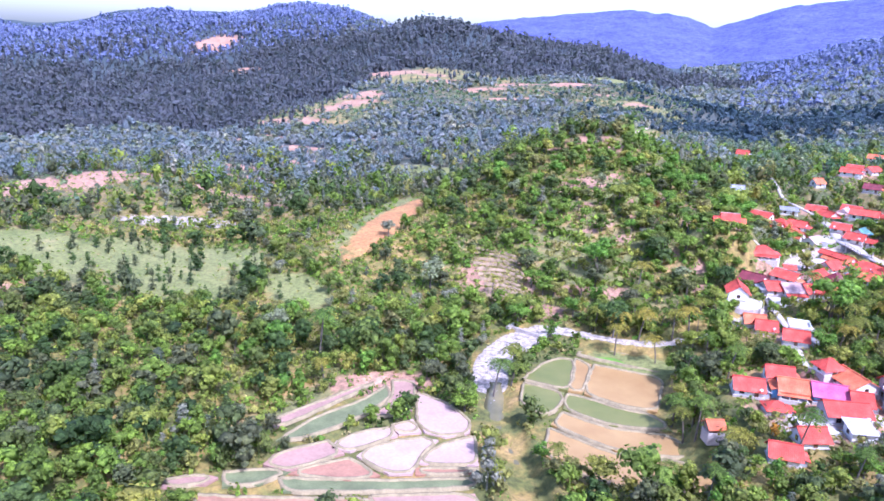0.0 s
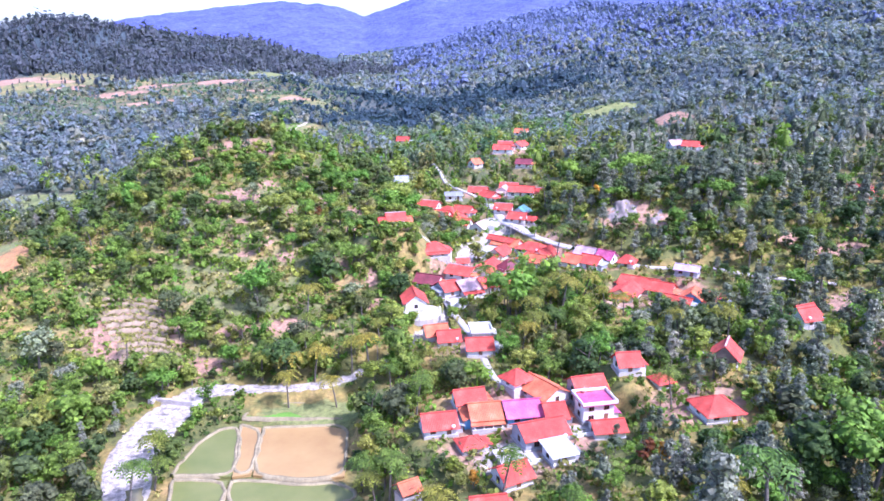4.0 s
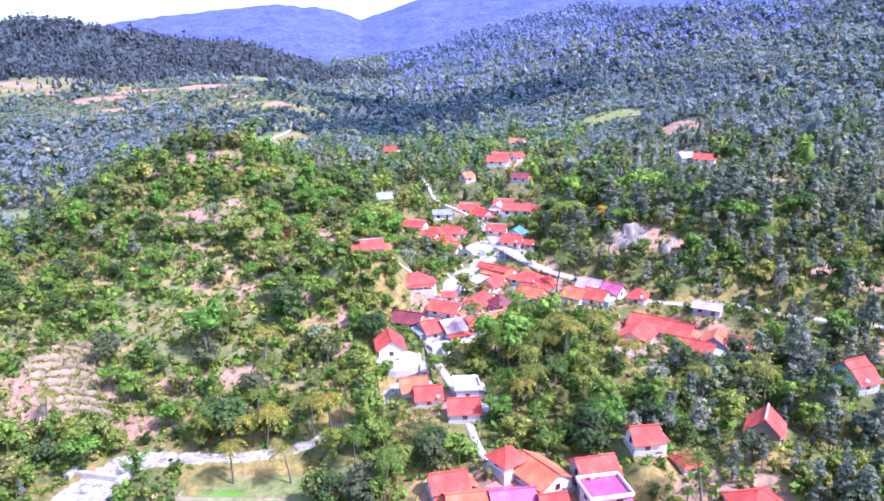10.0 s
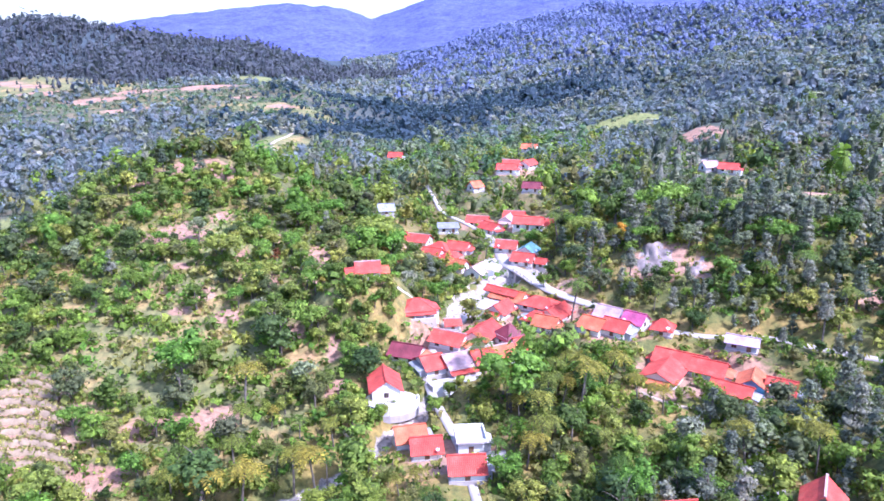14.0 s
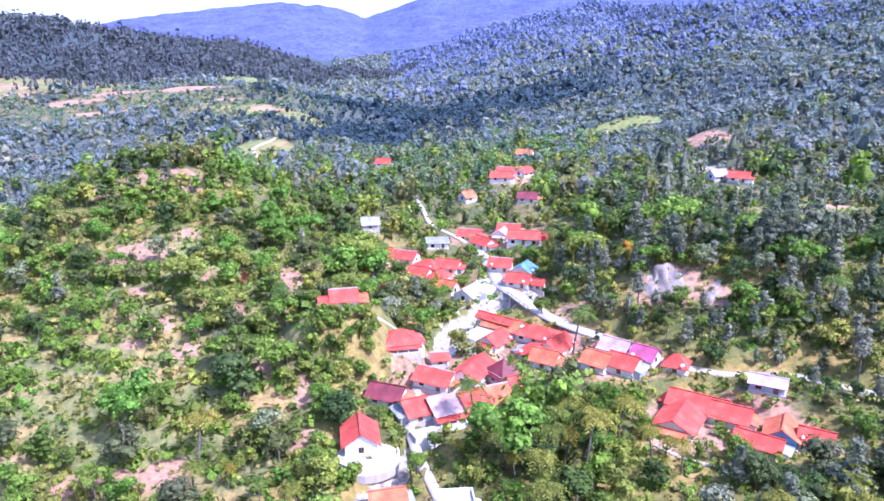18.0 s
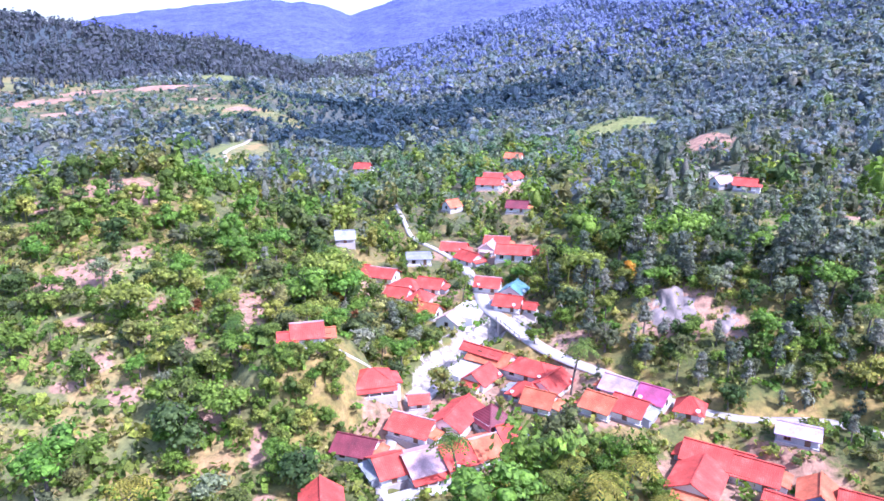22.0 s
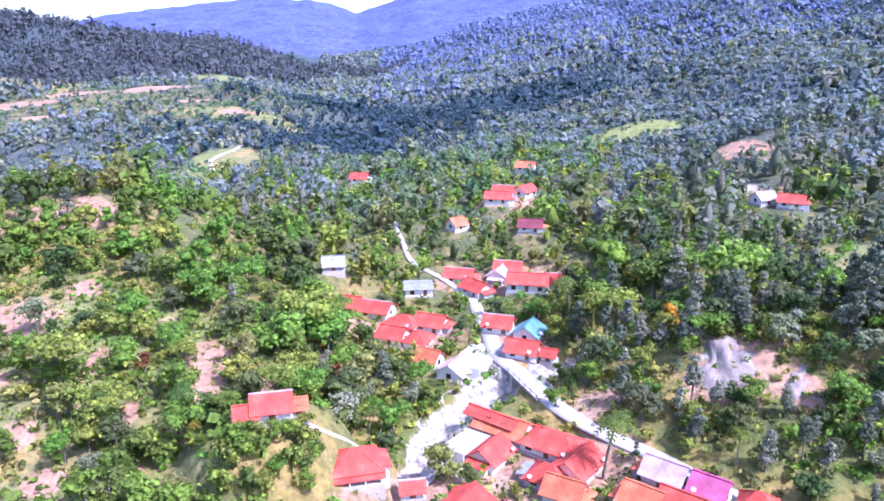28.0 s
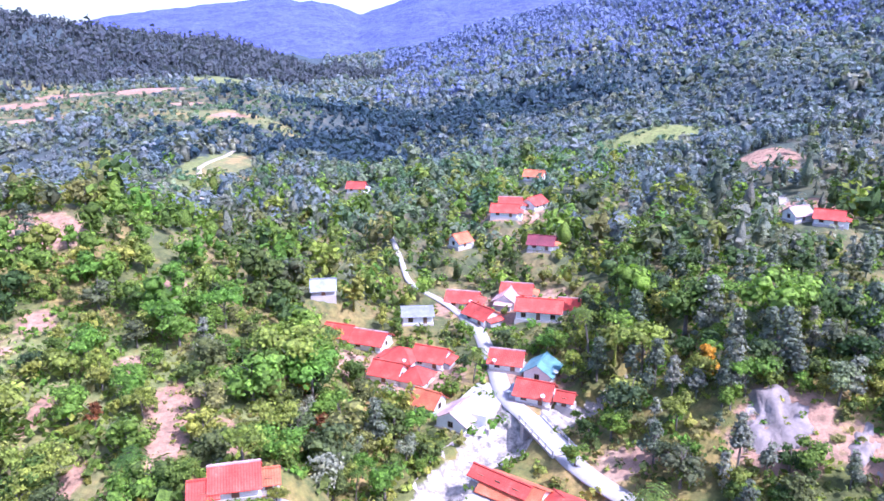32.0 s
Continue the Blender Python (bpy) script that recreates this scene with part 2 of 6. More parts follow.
def ground_build(nt, b):
    def att(name):
        a = nt.nodes.new("ShaderNodeAttribute")
        a.attribute_name = name
        return a.outputs["Fac"]
    big, mid, fine = noise_out(nt, 0.012, 5), noise_out(nt, 0.09, 5, 0.65), noise_out(nt, 0.9, 5, 0.7)
    grass = ramp(nt, mid, [(0.3, (0.07, 0.08, 0.02)), (0.46, (0.14, 0.14, 0.035)), (0.57, (0.27, 0.195, 0.055)), (0.72, (0.42, 0.265, 0.11))])
    grass = mixed(nt, 0.5, grass, ramp(nt, big, [(0.35, (0.7, 0.8, 0.7)), (0.65, (1.15, 1.1, 0.95))]), "MULTIPLY")
    soil = ramp(nt, mid, [(0.3, (0.30, 0.165, 0.10)), (0.55, (0.40, 0.23, 0.15)), (0.8, (0.45, 0.32, 0.2))])
    stone = ramp(nt, fine, [(0.3, (0.24, 0.20, 0.17)), (0.6, (0.45, 0.385, 0.335))])
    straw = ramp(nt, mid, [(0.3, (0.12, 0.14, 0.045)), (0.5, (0.20, 0.19, 0.065)), (0.62, (0.34, 0.235, 0.085)), (0.8, (0.44, 0.26, 0.12))])
    rust = ramp(nt, mid, [(0.3, (0.30, 0.17, 0.05)), (0.5, (0.44, 0.20, 0.07)), (0.75, (0.42, 0.27, 0.08))])
    lawn = ramp(nt, mid, [(0.3, (0.15, 0.175, 0.045)), (0.6, (0.22, 0.225, 0.07)), (0.8, (0.31, 0.26, 0.11))])
    def edge(name, lo=0.42, hi=0.58):
        s = nt.nodes.new("ShaderNodeMath")
        s.operation = "MULTIPLY_ADD"
        nt.links.new(noise_out(nt, 0.4, 5, 0.65), s.inputs[0])
        s.inputs[1].default_value = 0.9
        nt.links.new(att(name), s.inputs[2])
        m = nt.nodes.new("ShaderNodeMapRange")
        m.inputs["From Min"].default_value, m.inputs["From Max"].default_value = lo + 0.47, hi + 0.47
        nt.links.new(s.outputs[0], m.inputs["Value"])
        return m.outputs[0]
    # floor under the far woods: their shade and blue haze painted into it
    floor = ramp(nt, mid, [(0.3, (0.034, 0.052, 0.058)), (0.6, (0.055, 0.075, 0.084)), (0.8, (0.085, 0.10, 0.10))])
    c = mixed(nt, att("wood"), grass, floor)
    c = mixed(nt, edge("lawn"), c, lawn)
    c = mixed(nt, edge("straw"), c, straw)
    c = mixed(nt, edge("soil"), c, soil)
    c = mixed(nt, edge("rust"), c, rust)
    c = mixed(nt, edge("stone"), c, stone)
    c = mixed(nt, 0.85, c, ramp(nt, fine, [(0.32, (0.42, 0.45, 0.4)), (0.5, (0.9, 0.9, 0.88)), (0.66, (1.3, 1.25, 1.15))]), "MULTIPLY")
    nt.links.new(c, b.inputs["Base Color"])
    bumped(nt, b, fine, 0.8, 0.4)


GROUND = material("hill_ground", ground_build, 0.95)


def water_build(nt, b):
    mid = noise_out(nt, 0.12, 4)
    nt.links.new(ramp(nt, mid, [(0.3, (0.13, 0.12, 0.06)), (0.6, (0.20, 0.17, 0.09)), (0.8, (0.27, 0.19, 0.11))]), b.inputs["Base Color"])
    bumped(nt, b, noise_out(nt, 1.5, 3), 0.05, 0.05)


def paddy_mat(name, a, c):
    def build(nt, b):
        nt.links.new(ramp(nt, noise_out(nt, 0.15, 5), [(0.3, a), (0.7, c)]), b.inputs["Base Color"])
        bumped(nt, b, noise_out(nt, 2.0, 4), 0.15, 0.05)
    return material(name, build, 0.5)


WATER_BROWN = paddy_mat("muddy_water", (0.30, 0.175, 0.060), (0.38, 0.245, 0.090))
WATER_GREEN = paddy_mat("green_water", (0.125, 0.140, 0.030), (0.185, 0.180, 0.048))
RICE = plain("young_rice", (0.13, 0.27, 0.022), 0.9, 0.25, 0.3, 3, 0.1)
PADDY_DRY = plain("pinkish_paddy_mud", (0.37, 0.225, 0.17), 0.8, 0.15, 0.22, 1.5, 0.05)
PADDY_PALE = plain("pale_paddy_mud", (0.47, 0.325, 0.275), 0.7, 0.15, 0.2, 1.5, 0.05)
PADDY_SOIL = plain("reddish_paddy_soil", (0.36, 0.185, 0.11), 0.9, 0.3, 0.3, 1.5, 0.1)
PADDY_GRASS = plain("paddy_stubble", (0.17, 0.19, 0.08), 0.95, 0.2, 0.35, 2.5, 0.1)

# ---- the lay of the land ----
CX, CY = 0.0, -30.0
COLUMNS = {}


def profile(bearing, *steps):
    """Heights along one bearing (degrees to the left of +y) from the plan's centre: distance, height."""
    COLUMNS[bearing] = np.array(steps, float)


profile(-180, (60, 5), (300, 20), (1000, 70), (2500, 150), (4800, 150))
profile(-70, (60, 12), (300, 40), (1000, 120), (2500, 280), (4800, 280))
profile(-34, (60, 9), (110, 11), (170, 16), (260, 24), (400, 45), (700, 95), (1050, 140), (1350, 165), (4800, 120))
profile(-20, (60, 7), (148, 14), (185, 11), (215, 18), (250, 26), (330, 29), (450, 42), (700, 75), (1050, 122), (1350, 150), (4800, 120))
profile(-12, (60, 6), (150, 10), (200, 12), (216, 15), (232, 24), (260, 29), (330, 27), (470, 30), (700, 52), (1050, 100), (1350, 135), (4800, 110))
profile(-5, (60, 4), (130, 7), (200, 11.5), (235, 14.5), (300, 16), (350, 25), (480, 24), (700, 40), (1050, 85), (1350, 115), (4800, 110))
profile(1.5, (60, 3), (160, 8), (195, 12), (225, 13), (250, 13.6), (275, 14.5), (295, 17), (330, 20), (375, 24), (500, 14), (700, 30), (1000, 52), (1350, 72), (4800, 60))
profile(6, (60, 1), (150, 3), (183, 10), (213, 21), (250, 24), (300, 21), (375, 25), (500, 17), (700, 28), (950, 36), (1200, 45), (4800, 40))
profile(10, (60, 0), (150, 1), (183, 6), (214, 18), (250, 25), (290, 29), (340, 24), (400, 26), (540, 38), (700, 40), (950, 53), (1200, 45), (4800, 40))
profile(14, (60, -1), (150, -1), (180, 4), (215, 16), (250, 26), (290, 32), (340, 24), (400, 26), (590, 43), (750, 50), (950, 70), (1200, 50), (4800, 40))
profile(20, (60, -2), (150, -2), (188, 4), (225, 14), (270, 26), (310, 22), (360, 14), (420, 20), (560, 38), (720, 50), (950, 77), (1200, 55), (4800, 40))
profile(27, (60, -3), (150, -3), (195, 3), (230, 10), (270, 14), (330, 6), (420, 15), (560, 32), (750, 52), (950, 101), (1200, 60), (1350, 80), (4800, 40))
profile(33, (60, -4), (150, -3), (195, 1), (230, 5), (280, 5), (340, 3), (420, 8), (560, 20), (750, 38), (950, 78), (1080, 70), (1350, 122), (4800, 40))
profile(37, (60, -5), (110, -4), (200, 0), (300, 2), (420, 5), (560, 12), (750, 20), (950, 48), (1080, 62), (1350, 126), (4800, 40))
profile(42, (60, -5), (110, -4), (200, -1), (300, 0), (420, 3), (550, 6), (750, 8), (950, 16), (1100, 48), (1350, 114), (4800, 40))
profile(48, (60, -6), (110, -4), (200, -1), (300, 2), (420, 4), (550, 4), (750, 2), (950, 8), (1100, 42), (1350, 98), (4800, 40))
profile(55, (60, -6), (200, -1), (300, 4), (450, 5), (750, 2), (1000, 12), (1350, 66), (4800, 20))
profile(100, (60, -4), (300, 5), (1000, 60), (4800, 60))
profile(180, (60, 5), (300, 20), (1000, 70), (2500, 150), (4800, 150))

TURNS = np.array(sorted(COLUMNS))
# knolls and hollows: x, y, height, reach along x, reach along y
KNOLLS = [(-73, 255, 3, 22, 10), (86, 194, 8, 24, 16), (-70, 262, 5, 30, 22), (-98, 246, 7, 25, 20), (-250, 175, 9, 40, 25), (52, 200, 2, 12, 8),
          (-130, 150, 6, 30, 40), (-60, 540, 6, 60, 40), (140, 330, 8, 40, 40), (-168, 548, 3, 40, 18), (95, 420, 11, 34, 14), (102, 333, 6, 16, 12), (98, 236, 4, 24, 8)]
PADS = []  # level places: x, y, height, reach


def wave(x, y, size, seed):
    """A cheap smooth random relief of about unit height."""
    rs = np.random.RandomState(seed)
    out = np.zeros(np.shape(x))
    for k in range(9):
        a, ph, s = rs.uniform(0, 6.283), rs.uniform(0, 6.283), size * rs.uniform(0.5, 1.6)
        out = out + np.sin((x * np.cos(a) + y * np.sin(a)) * 6.283 / s + ph) * s / size
    return out / 4.5


def base_height(x, y):
    x, y = np.asarray(x, float), np.asarray(y, float)
    lr = np.log(np.maximum(np.hypot(x - CX, y - CY), 4.0))
    turn = np.degrees(np.arctan2(-(x - CX), y - CY))
    z = np.zeros(x.shape)
    for dr in (-0.05, 0.0, 0.05):
        for da in (-1.6, 0.0, 1.6):
            a = np.clip(turn + da, -179.9, 179.9)
            k = np.clip(np.searchsorted(TURNS, a) - 1, 0, len(TURNS) - 2)
            f = (a - TURNS[k]) / (TURNS[k + 1] - TURNS[k])
            f = f * f * (3 - 2 * f) * 0.5 + f * 0.5
            for i in range(len(TURNS) - 1):
                s = k == i
                if s.any():
                    h0, h1 = (np.interp(lr[s] + dr, np.log(COLUMNS[TURNS[j]][:, 0]), COLUMNS[TURNS[j]][:, 1]) for j in (i, i + 1))
                    z[s] += (h0 * (1 - f[s]) + h1 * f[s]) / 9
    for kx, ky, h, rx, ry in KNOLLS:
        z += h * np.exp(-((x - kx) / rx) ** 2 - ((y - ky) / ry) ** 2)
    r = np.exp(lr)
    z += wave(x, y, 60, 3) * np.clip((r - 150) / 300, 0, 1) * 1.6
    z += wave(x, y, 260, 4) * np.clip((r - 450) / 800, 0, 1) * 9
    east = np.clip((-4 - turn) / 10, 0, 1) * np.clip((r - 330) / 200, 0, 1)  # spurs and gullies of the eastern mountain
    z += east * (np.abs(wave(x, y, 190, 6)) * 16 - 7 + wave(x, y, 75, 7) * 3.5)
    return z


def height(x, y):
    """The ground's height, with the level places let into it."""
    x, y = np.atleast_1d(np.asarray(x, float)), np.atleast_1d(np.asarray(y, float))
    z = base_height(x, y)
    near = (np.abs(x - CX) < 330) & (y > CY - 20) & (y < 460)
    if PADS and near.any():
        px, py = x[near], y[near]
        top, low = np.zeros(px.shape), np.zeros(px.shape)
        for ax, ay, az, reach in PADS:
            d2 = ((px - ax) ** 2 + (py - ay) ** 2) / reach ** 2
            w = 12 * np.exp(-d2 * d2 - d2)
            top += w * az
            low += w
        z[near] = (z[near] + top) / (1 + low)
    return z


def along(points, step=2.0):
    """Evenly spaced points of a smooth line through the given ones."""
    p = np.array(points, float)
    t = np.r_[0, np.cumsum(np.linalg.norm(np.diff(p[:, :2], axis=0), axis=1))]
    s = np.arange(0, t[-1] + step / 2, step)
    q = np.stack([np.interp(s, t, p[:, k]) for k in range(p.shape[1])], 1)
    for _ in range(4):
        q[1:-1] = (q[:-2] + 2 * q[1:-1] + q[2:]) / 4
    return q


# x, y, height, half width
RIVER = along([(42, 224, 13, 1.2), (30, 214, 12, 1.5), (19, 208.5, 11.6, 2.2), (14, 205, 11.4, 2.4), (9.5, 200.5, 11.2, 2.4), (6, 195, 11, 2.2), (3.5, 189, 10.6, 1.8), (2, 182, 10, 1.1), (1.6, 172, 9, 0.8), (3, 161, 8, 0.8), (-4, 145, 6, 1.0), (-14, 134, 4, 0.8),
               (-25, 127.5, 1.6, 0.7), (-40, 127, 1.0, 0.8), (-53, 127.5, 0.2, 1.8), (-58, 117.5, -0.8, 4.0), (-59.5, 105, -1.8, 3.6), (-55, 93, -2.6, 3.0), (-49, 83, -3.4, 2.6),
               (-43, 74, -4.2, 2.6), (-33, 58, -5, 2.6), (-26, 30, -6, 3)])
ROAD = along([(-8, 292, 23, 1.3), (-4, 275, 21, 1.3), (-2, 265, 18.5, 1.4), (6, 259, 16.6, 1.7), (13, 246, 15.4, 2.0), (15, 230, 15.2, 2.2), (16, 217, 15.3, 2.4), (20.5, 207, 15.6, 2.4), (24.5, 196, 15.4, 2.4),
              (30, 188.5, 15.2, 2.2), (37, 182.5, 14.8, 2.2), (45, 174, 13.8, 1.8), (54, 170, 13.8, 1.4), (66, 169, 14.3, 1.5), (74, 162, 14.3, 1.6), (90, 150, 16, 1.6)])
LANE = along([(6, 186, 12.6, 2.2), (3.6, 180, 12.4, 1.8), (-0.6, 174, 11.8, 1.6), (-3, 160, 10.2, 1.6), (0, 148, 9.3, 1.7), (4, 137, 8.3, 1.6),
              (6, 122, 8.3, 1.4), (8, 112, 8.6, 1.4)], 2.0)
ROAD[:, 3] *= np.where(ROAD[:, 1] > 250, 0.45, 0.68)
LANE[:, 3] *= 0.5
for line, reach in ((RIVER, 1.25), (ROAD, 1.6), (LANE, 1.5)):
    PADS.extend((x, y, z, max(w * reach, 2.6)) for x, y, z, w in line[::2])

# paddies: outline, level, kind ("wet_green", "wet_brown", "dry", "pale", "stubble")
FIELDS = [
    ([(-49, 98), (-48.5, 107), (-45.5, 114), (-42.5, 115.5), (-39.5, 107), (-38.8, 97.8)], -0.9, "wet_green"),
    ([(-41.8, 115.3), (-37.6, 114.5), (-35.6, 98.6), (-38.6, 97.8)], -0.95, "wet_brown"),
    ([(-37.2, 114.5), (-21, 115.6), (-19.5, 98), (-27, 96.8), (-35.2, 98.4)], -1.0, "wet_brown"),
    ([(-48.6, 97), (-39.2, 97), (-38, 90), (-40, 84), (-46, 87)], -1.2, "wet_green"),
    ([(-38.6, 97), (-35, 97.6), (-27, 95.8), (-19.5, 97), (-15.5, 92), (-27, 88), (-37.4, 90)], -1.4, "wet_green"),
    ([(-37, 89), (-27, 87), (-15.2, 91), (-10, 84), (-24, 79.5), (-38, 83)], -1.8, "wet_brown"),
    ([(-38, 82), (-24, 78.6), (-9.5, 83), (-2, 80), (-8, 70), (-26, 68), (-36, 72)], -2.2, "wet_brown"),
]
FIELDS.append(([(-42, 117.5), (-30, 117), (-19, 117), (-18, 121), (-27, 123.6), (-40, 123)], -0.5, "rice"))
# the dry paddies across the river: terraced strips that follow the slope
FIELDS += [
    ([(-67.5, 83.5), (-60.5, 82.5), (-54, 78.5), (-52.3, 74.3), (-55.5, 70.7), (-59.5, 70.3), (-63.5, 74.5)], -3.2, "pale"),
    ([(-75.5, 85.5), (-71.5, 88.1), (-66.1, 76.3), (-71.9, 69.1), (-71.3, 75.5), (-72.5, 80.5)], -3.0, "dry"),
    ([(-75.9, 81.5), (-72.7, 79.3), (-73.5, 68.9), (-77.5, 57.5), (-81.9, 53.9), (-80.5, 64.5), (-76.7, 73.9)], -2.9, "stubble"),
    ([(-78.9, 80.9), (-82.5, 64.5), (-84.9, 56.5), (-87.5, 58.1), (-83.9, 68.3), (-80.5, 78.9)], -2.6, "dry"),
    ([(-66.1, 68.5), (-63.9, 72.9), (-60.3, 69.3), (-63.5, 66.7)], -3.1, "pale"),
    ([(-66.5, 67.3), (-63.9, 65.5), (-66.5, 60.5), (-68.3, 56.9), (-71.7, 56.1), (-72.3, 58.5), (-70.3, 62.9)], -3.1, "pale"),
    ([(-74.1, 56.7), (-69.5, 54.9), (-74.5, 45.9), (-79.1, 45.5), (-79.5, 48.9)], -3.1, "dry"),
    ([(-59.1, 67.3), (-56.3, 67.9), (-56.9, 62.3), (-55.5, 56.3), (-58.7, 54.3), (-66.1, 56.3), (-65.9, 58.9), (-63.1, 63.5)], -3.3, "pale"),
    ([(-50.7, 72.7), (-46.3, 64.4), (-55.5, 59.9), (-55.9, 62.5), (-54.1, 68.5)], -3.4, "pale"),
    ([(-67.5, 54.2), (-60.5, 52.5), (-64.1, 48.7), (-73.5, 45.6), (-72.5, 47.9)], -3.4, "soil"),
    ([(-45.7, 63), (-55.1, 58.3), (-54.1, 56.4), (-46.1, 61.5)], -3.5, "soil"),
    ([(-73.5, 44.1), (-59.5, 51.1), (-45.3, 60), (-44.5, 57.5), (-58.7, 48.2), (-70.5, 41.5)], -3.6, "stubble"),
    ([(-90.5, 33.5), (-86.7, 37.5), (-83.9, 37.9), (-84.3, 35.5), (-89.5, 31.5)], -3.2, "dry"),
    ([(-83.5, 40.1), (-77.5, 44.7), (-74.5, 45.5), (-76.5, 40.1), (-81.1, 36.9)], -3.3, "stubble"),
    ([(-82.5, 33.5), (-71.1, 38.9), (-58.7, 45.9), (-54.9, 42.9), (-68.3, 33.3), (-79.3, 29.1)], -3.8, "soil"),
    ([(-57.5, 47.3), (-43.5, 55.9), (-39.9, 51.9), (-39.5, 48.5), (-52.5, 43.1)], -3.9, "dry"),
]


def inside(pts, x, y):
    """True for the places within an outline."""
    out = np.zeros(np.shape(x), bool)
    n = len(pts)
    for i in range(n):
        (x0, y0), (x1, y1) = pts[i], pts[(i + 1) % n]
        if y0 != y1:
            out ^= ((y0 > y) != (y1 > y)) & (x < (x1 - x0) * (y - y0) / (y1 - y0) + x0)
    return out


for pts, level, _ in FIELDS:
    fxs, fys = np.meshgrid(np.arange(-104, 0, 3.5), np.arange(8, 120, 3.5))
    s = inside(pts, fxs, fys)
    PADS.extend((a, b, level - 0.45, 4.2) for a, b in zip(fxs[s], fys[s]))

# ---- helpers for things ----
def mesh_of(name, verts, faces, mats, index=None, tint=None, smooth=False):
    """A mesh from vertex and face arrays; faces all of one size."""
    verts, faces = np.asarray(verts, np.float32), np.asarray(faces, np.int32)
    me = bpy.data.meshes.new(name)
    n, k = faces.shape
    me.vertices.add(len(verts))
    me.vertices.foreach_set("co", verts.ravel())
    me.loops.add(n * k)
    me.loops.foreach_set("vertex_index", faces.ravel())
    me.polygons.add(n)
    me.polygons.foreach_set("loop_start", np.arange(0, n * k, k, dtype=np.int32))
    if index is not None:
        me.polygons.foreach_set("material_index", np.asarray(index, np.int32))
    if smooth:
        me.polygons.foreach_set("use_smooth", np.ones(n, bool))
    if tint is not None:
        a = me.attributes.new("tint", "FLOAT", "POINT")
        a.data.foreach_set("value", np.asarray(tint, np.float32))
    for m in mats if isinstance(mats, (list, tuple)) else [mats]:
        me.materials.append(m)
    me.update(calc_edges=True)
    me.validate()
    return me


def part(name, bm, mat, parent, label=""):
    """Links a bmesh, or a mesh, as one object under a thing or a part."""
    if isinstance(bm, bmesh.types.BMesh):
        me = bpy.data.meshes.new(name)
        bm.to_mesh(me)
        bm.free()
        me.materials.append(mat)
    else:
        me = bm
    ob = new(name, me)
    ob.parent = parent
    return tagged(ob, label)


def thing(name, m, label, category, group=""):
    ob = new(name)
    ob.empty_display_size = 0.5
    ob.matrix_world = m
    return tagged(ob, label, category, group)


def box(bm, x0, x1, y0, y1, z0, z1):
    v = [bm.verts.new(p) for p in ((x0, y0, z0), (x1, y0, z0), (x1, y1, z0), (x0, y1, z0), (x0, y0, z1), (x1, y0, z1), (x1, y1, z1), (x0, y1, z1))]
    for f in ((3, 2, 1, 0), (4, 5, 6, 7), (0, 1, 5, 4), (1, 2, 6, 5), (2, 3, 7, 6), (3, 0, 4, 7)):
        bm.faces.new([v[i] for i in f])


def slab(bm, quad, thick):
    """A thick plate below a quad of points."""
    top = [bm.verts.new(p) for p in quad]
    low = [bm.verts.new((p[0], p[1], p[2] - thick)) for p in quad]
    bm.faces.new(top)
    bm.faces.new(low[::-1])
    for i in range(len(quad)):
        j = (i + 1) % len(quad)
        bm.faces.new((top[j], top[i], low[i], low[j]))


def fresh():
    return bmesh.new()


# ---- houses ----
def window(parent, x, y, z, w, h, side):
    """A framed window let on to a wall; side: which way it looks ('s', 'n', 'e', 'w')."""
    turn = {"s": 0, "e": 90, "n": 180, "w": -90}[side]
    bm = fresh()
    t = 0.09
    for a in ((-w / 2 - t, w / 2 + t, h, h + t), (-w / 2 - t, w / 2 + t, -t, 0), (-w / 2 - t, -w / 2, 0, h), (w / 2, w / 2 + t, 0, h), (-0.03, 0.03, 0, h)):
        box(bm, a[0], a[1], -0.05, 0.08, a[2], a[3])
    fr = part("window", bm, FRAME_WOOD, parent)
    fr.matrix_local = pose(x, y, z, 0, 0, turn)
    bm = fresh()
    box(bm, -w / 2, w / 2, -0.015, 0.04, 0, h)
    part("pane", bm, DARK_GLASS, fr)
    return fr


def annex_side(x, y, yaw, L, name):
    """Which end of a house has room for a lean-to: 1, -1, or 0 for none."""
    if name != "house" or int(abs(x * 13 + y * 5)) % 5 == 0:
        return 0
    c, s = math.cos(radians(yaw)), math.sin(radians(yaw))
    for side in (1, -1):
        px, py = x + c * side * (L / 2 + 1), y + s * side * (L / 2 + 1)
        if all(math.hypot(px - q[0], py - q[1]) > 3.2 for q in HOUSES if abs(q[0] - x) + abs(q[1] - y) > 0.1):
            return side
    return 0


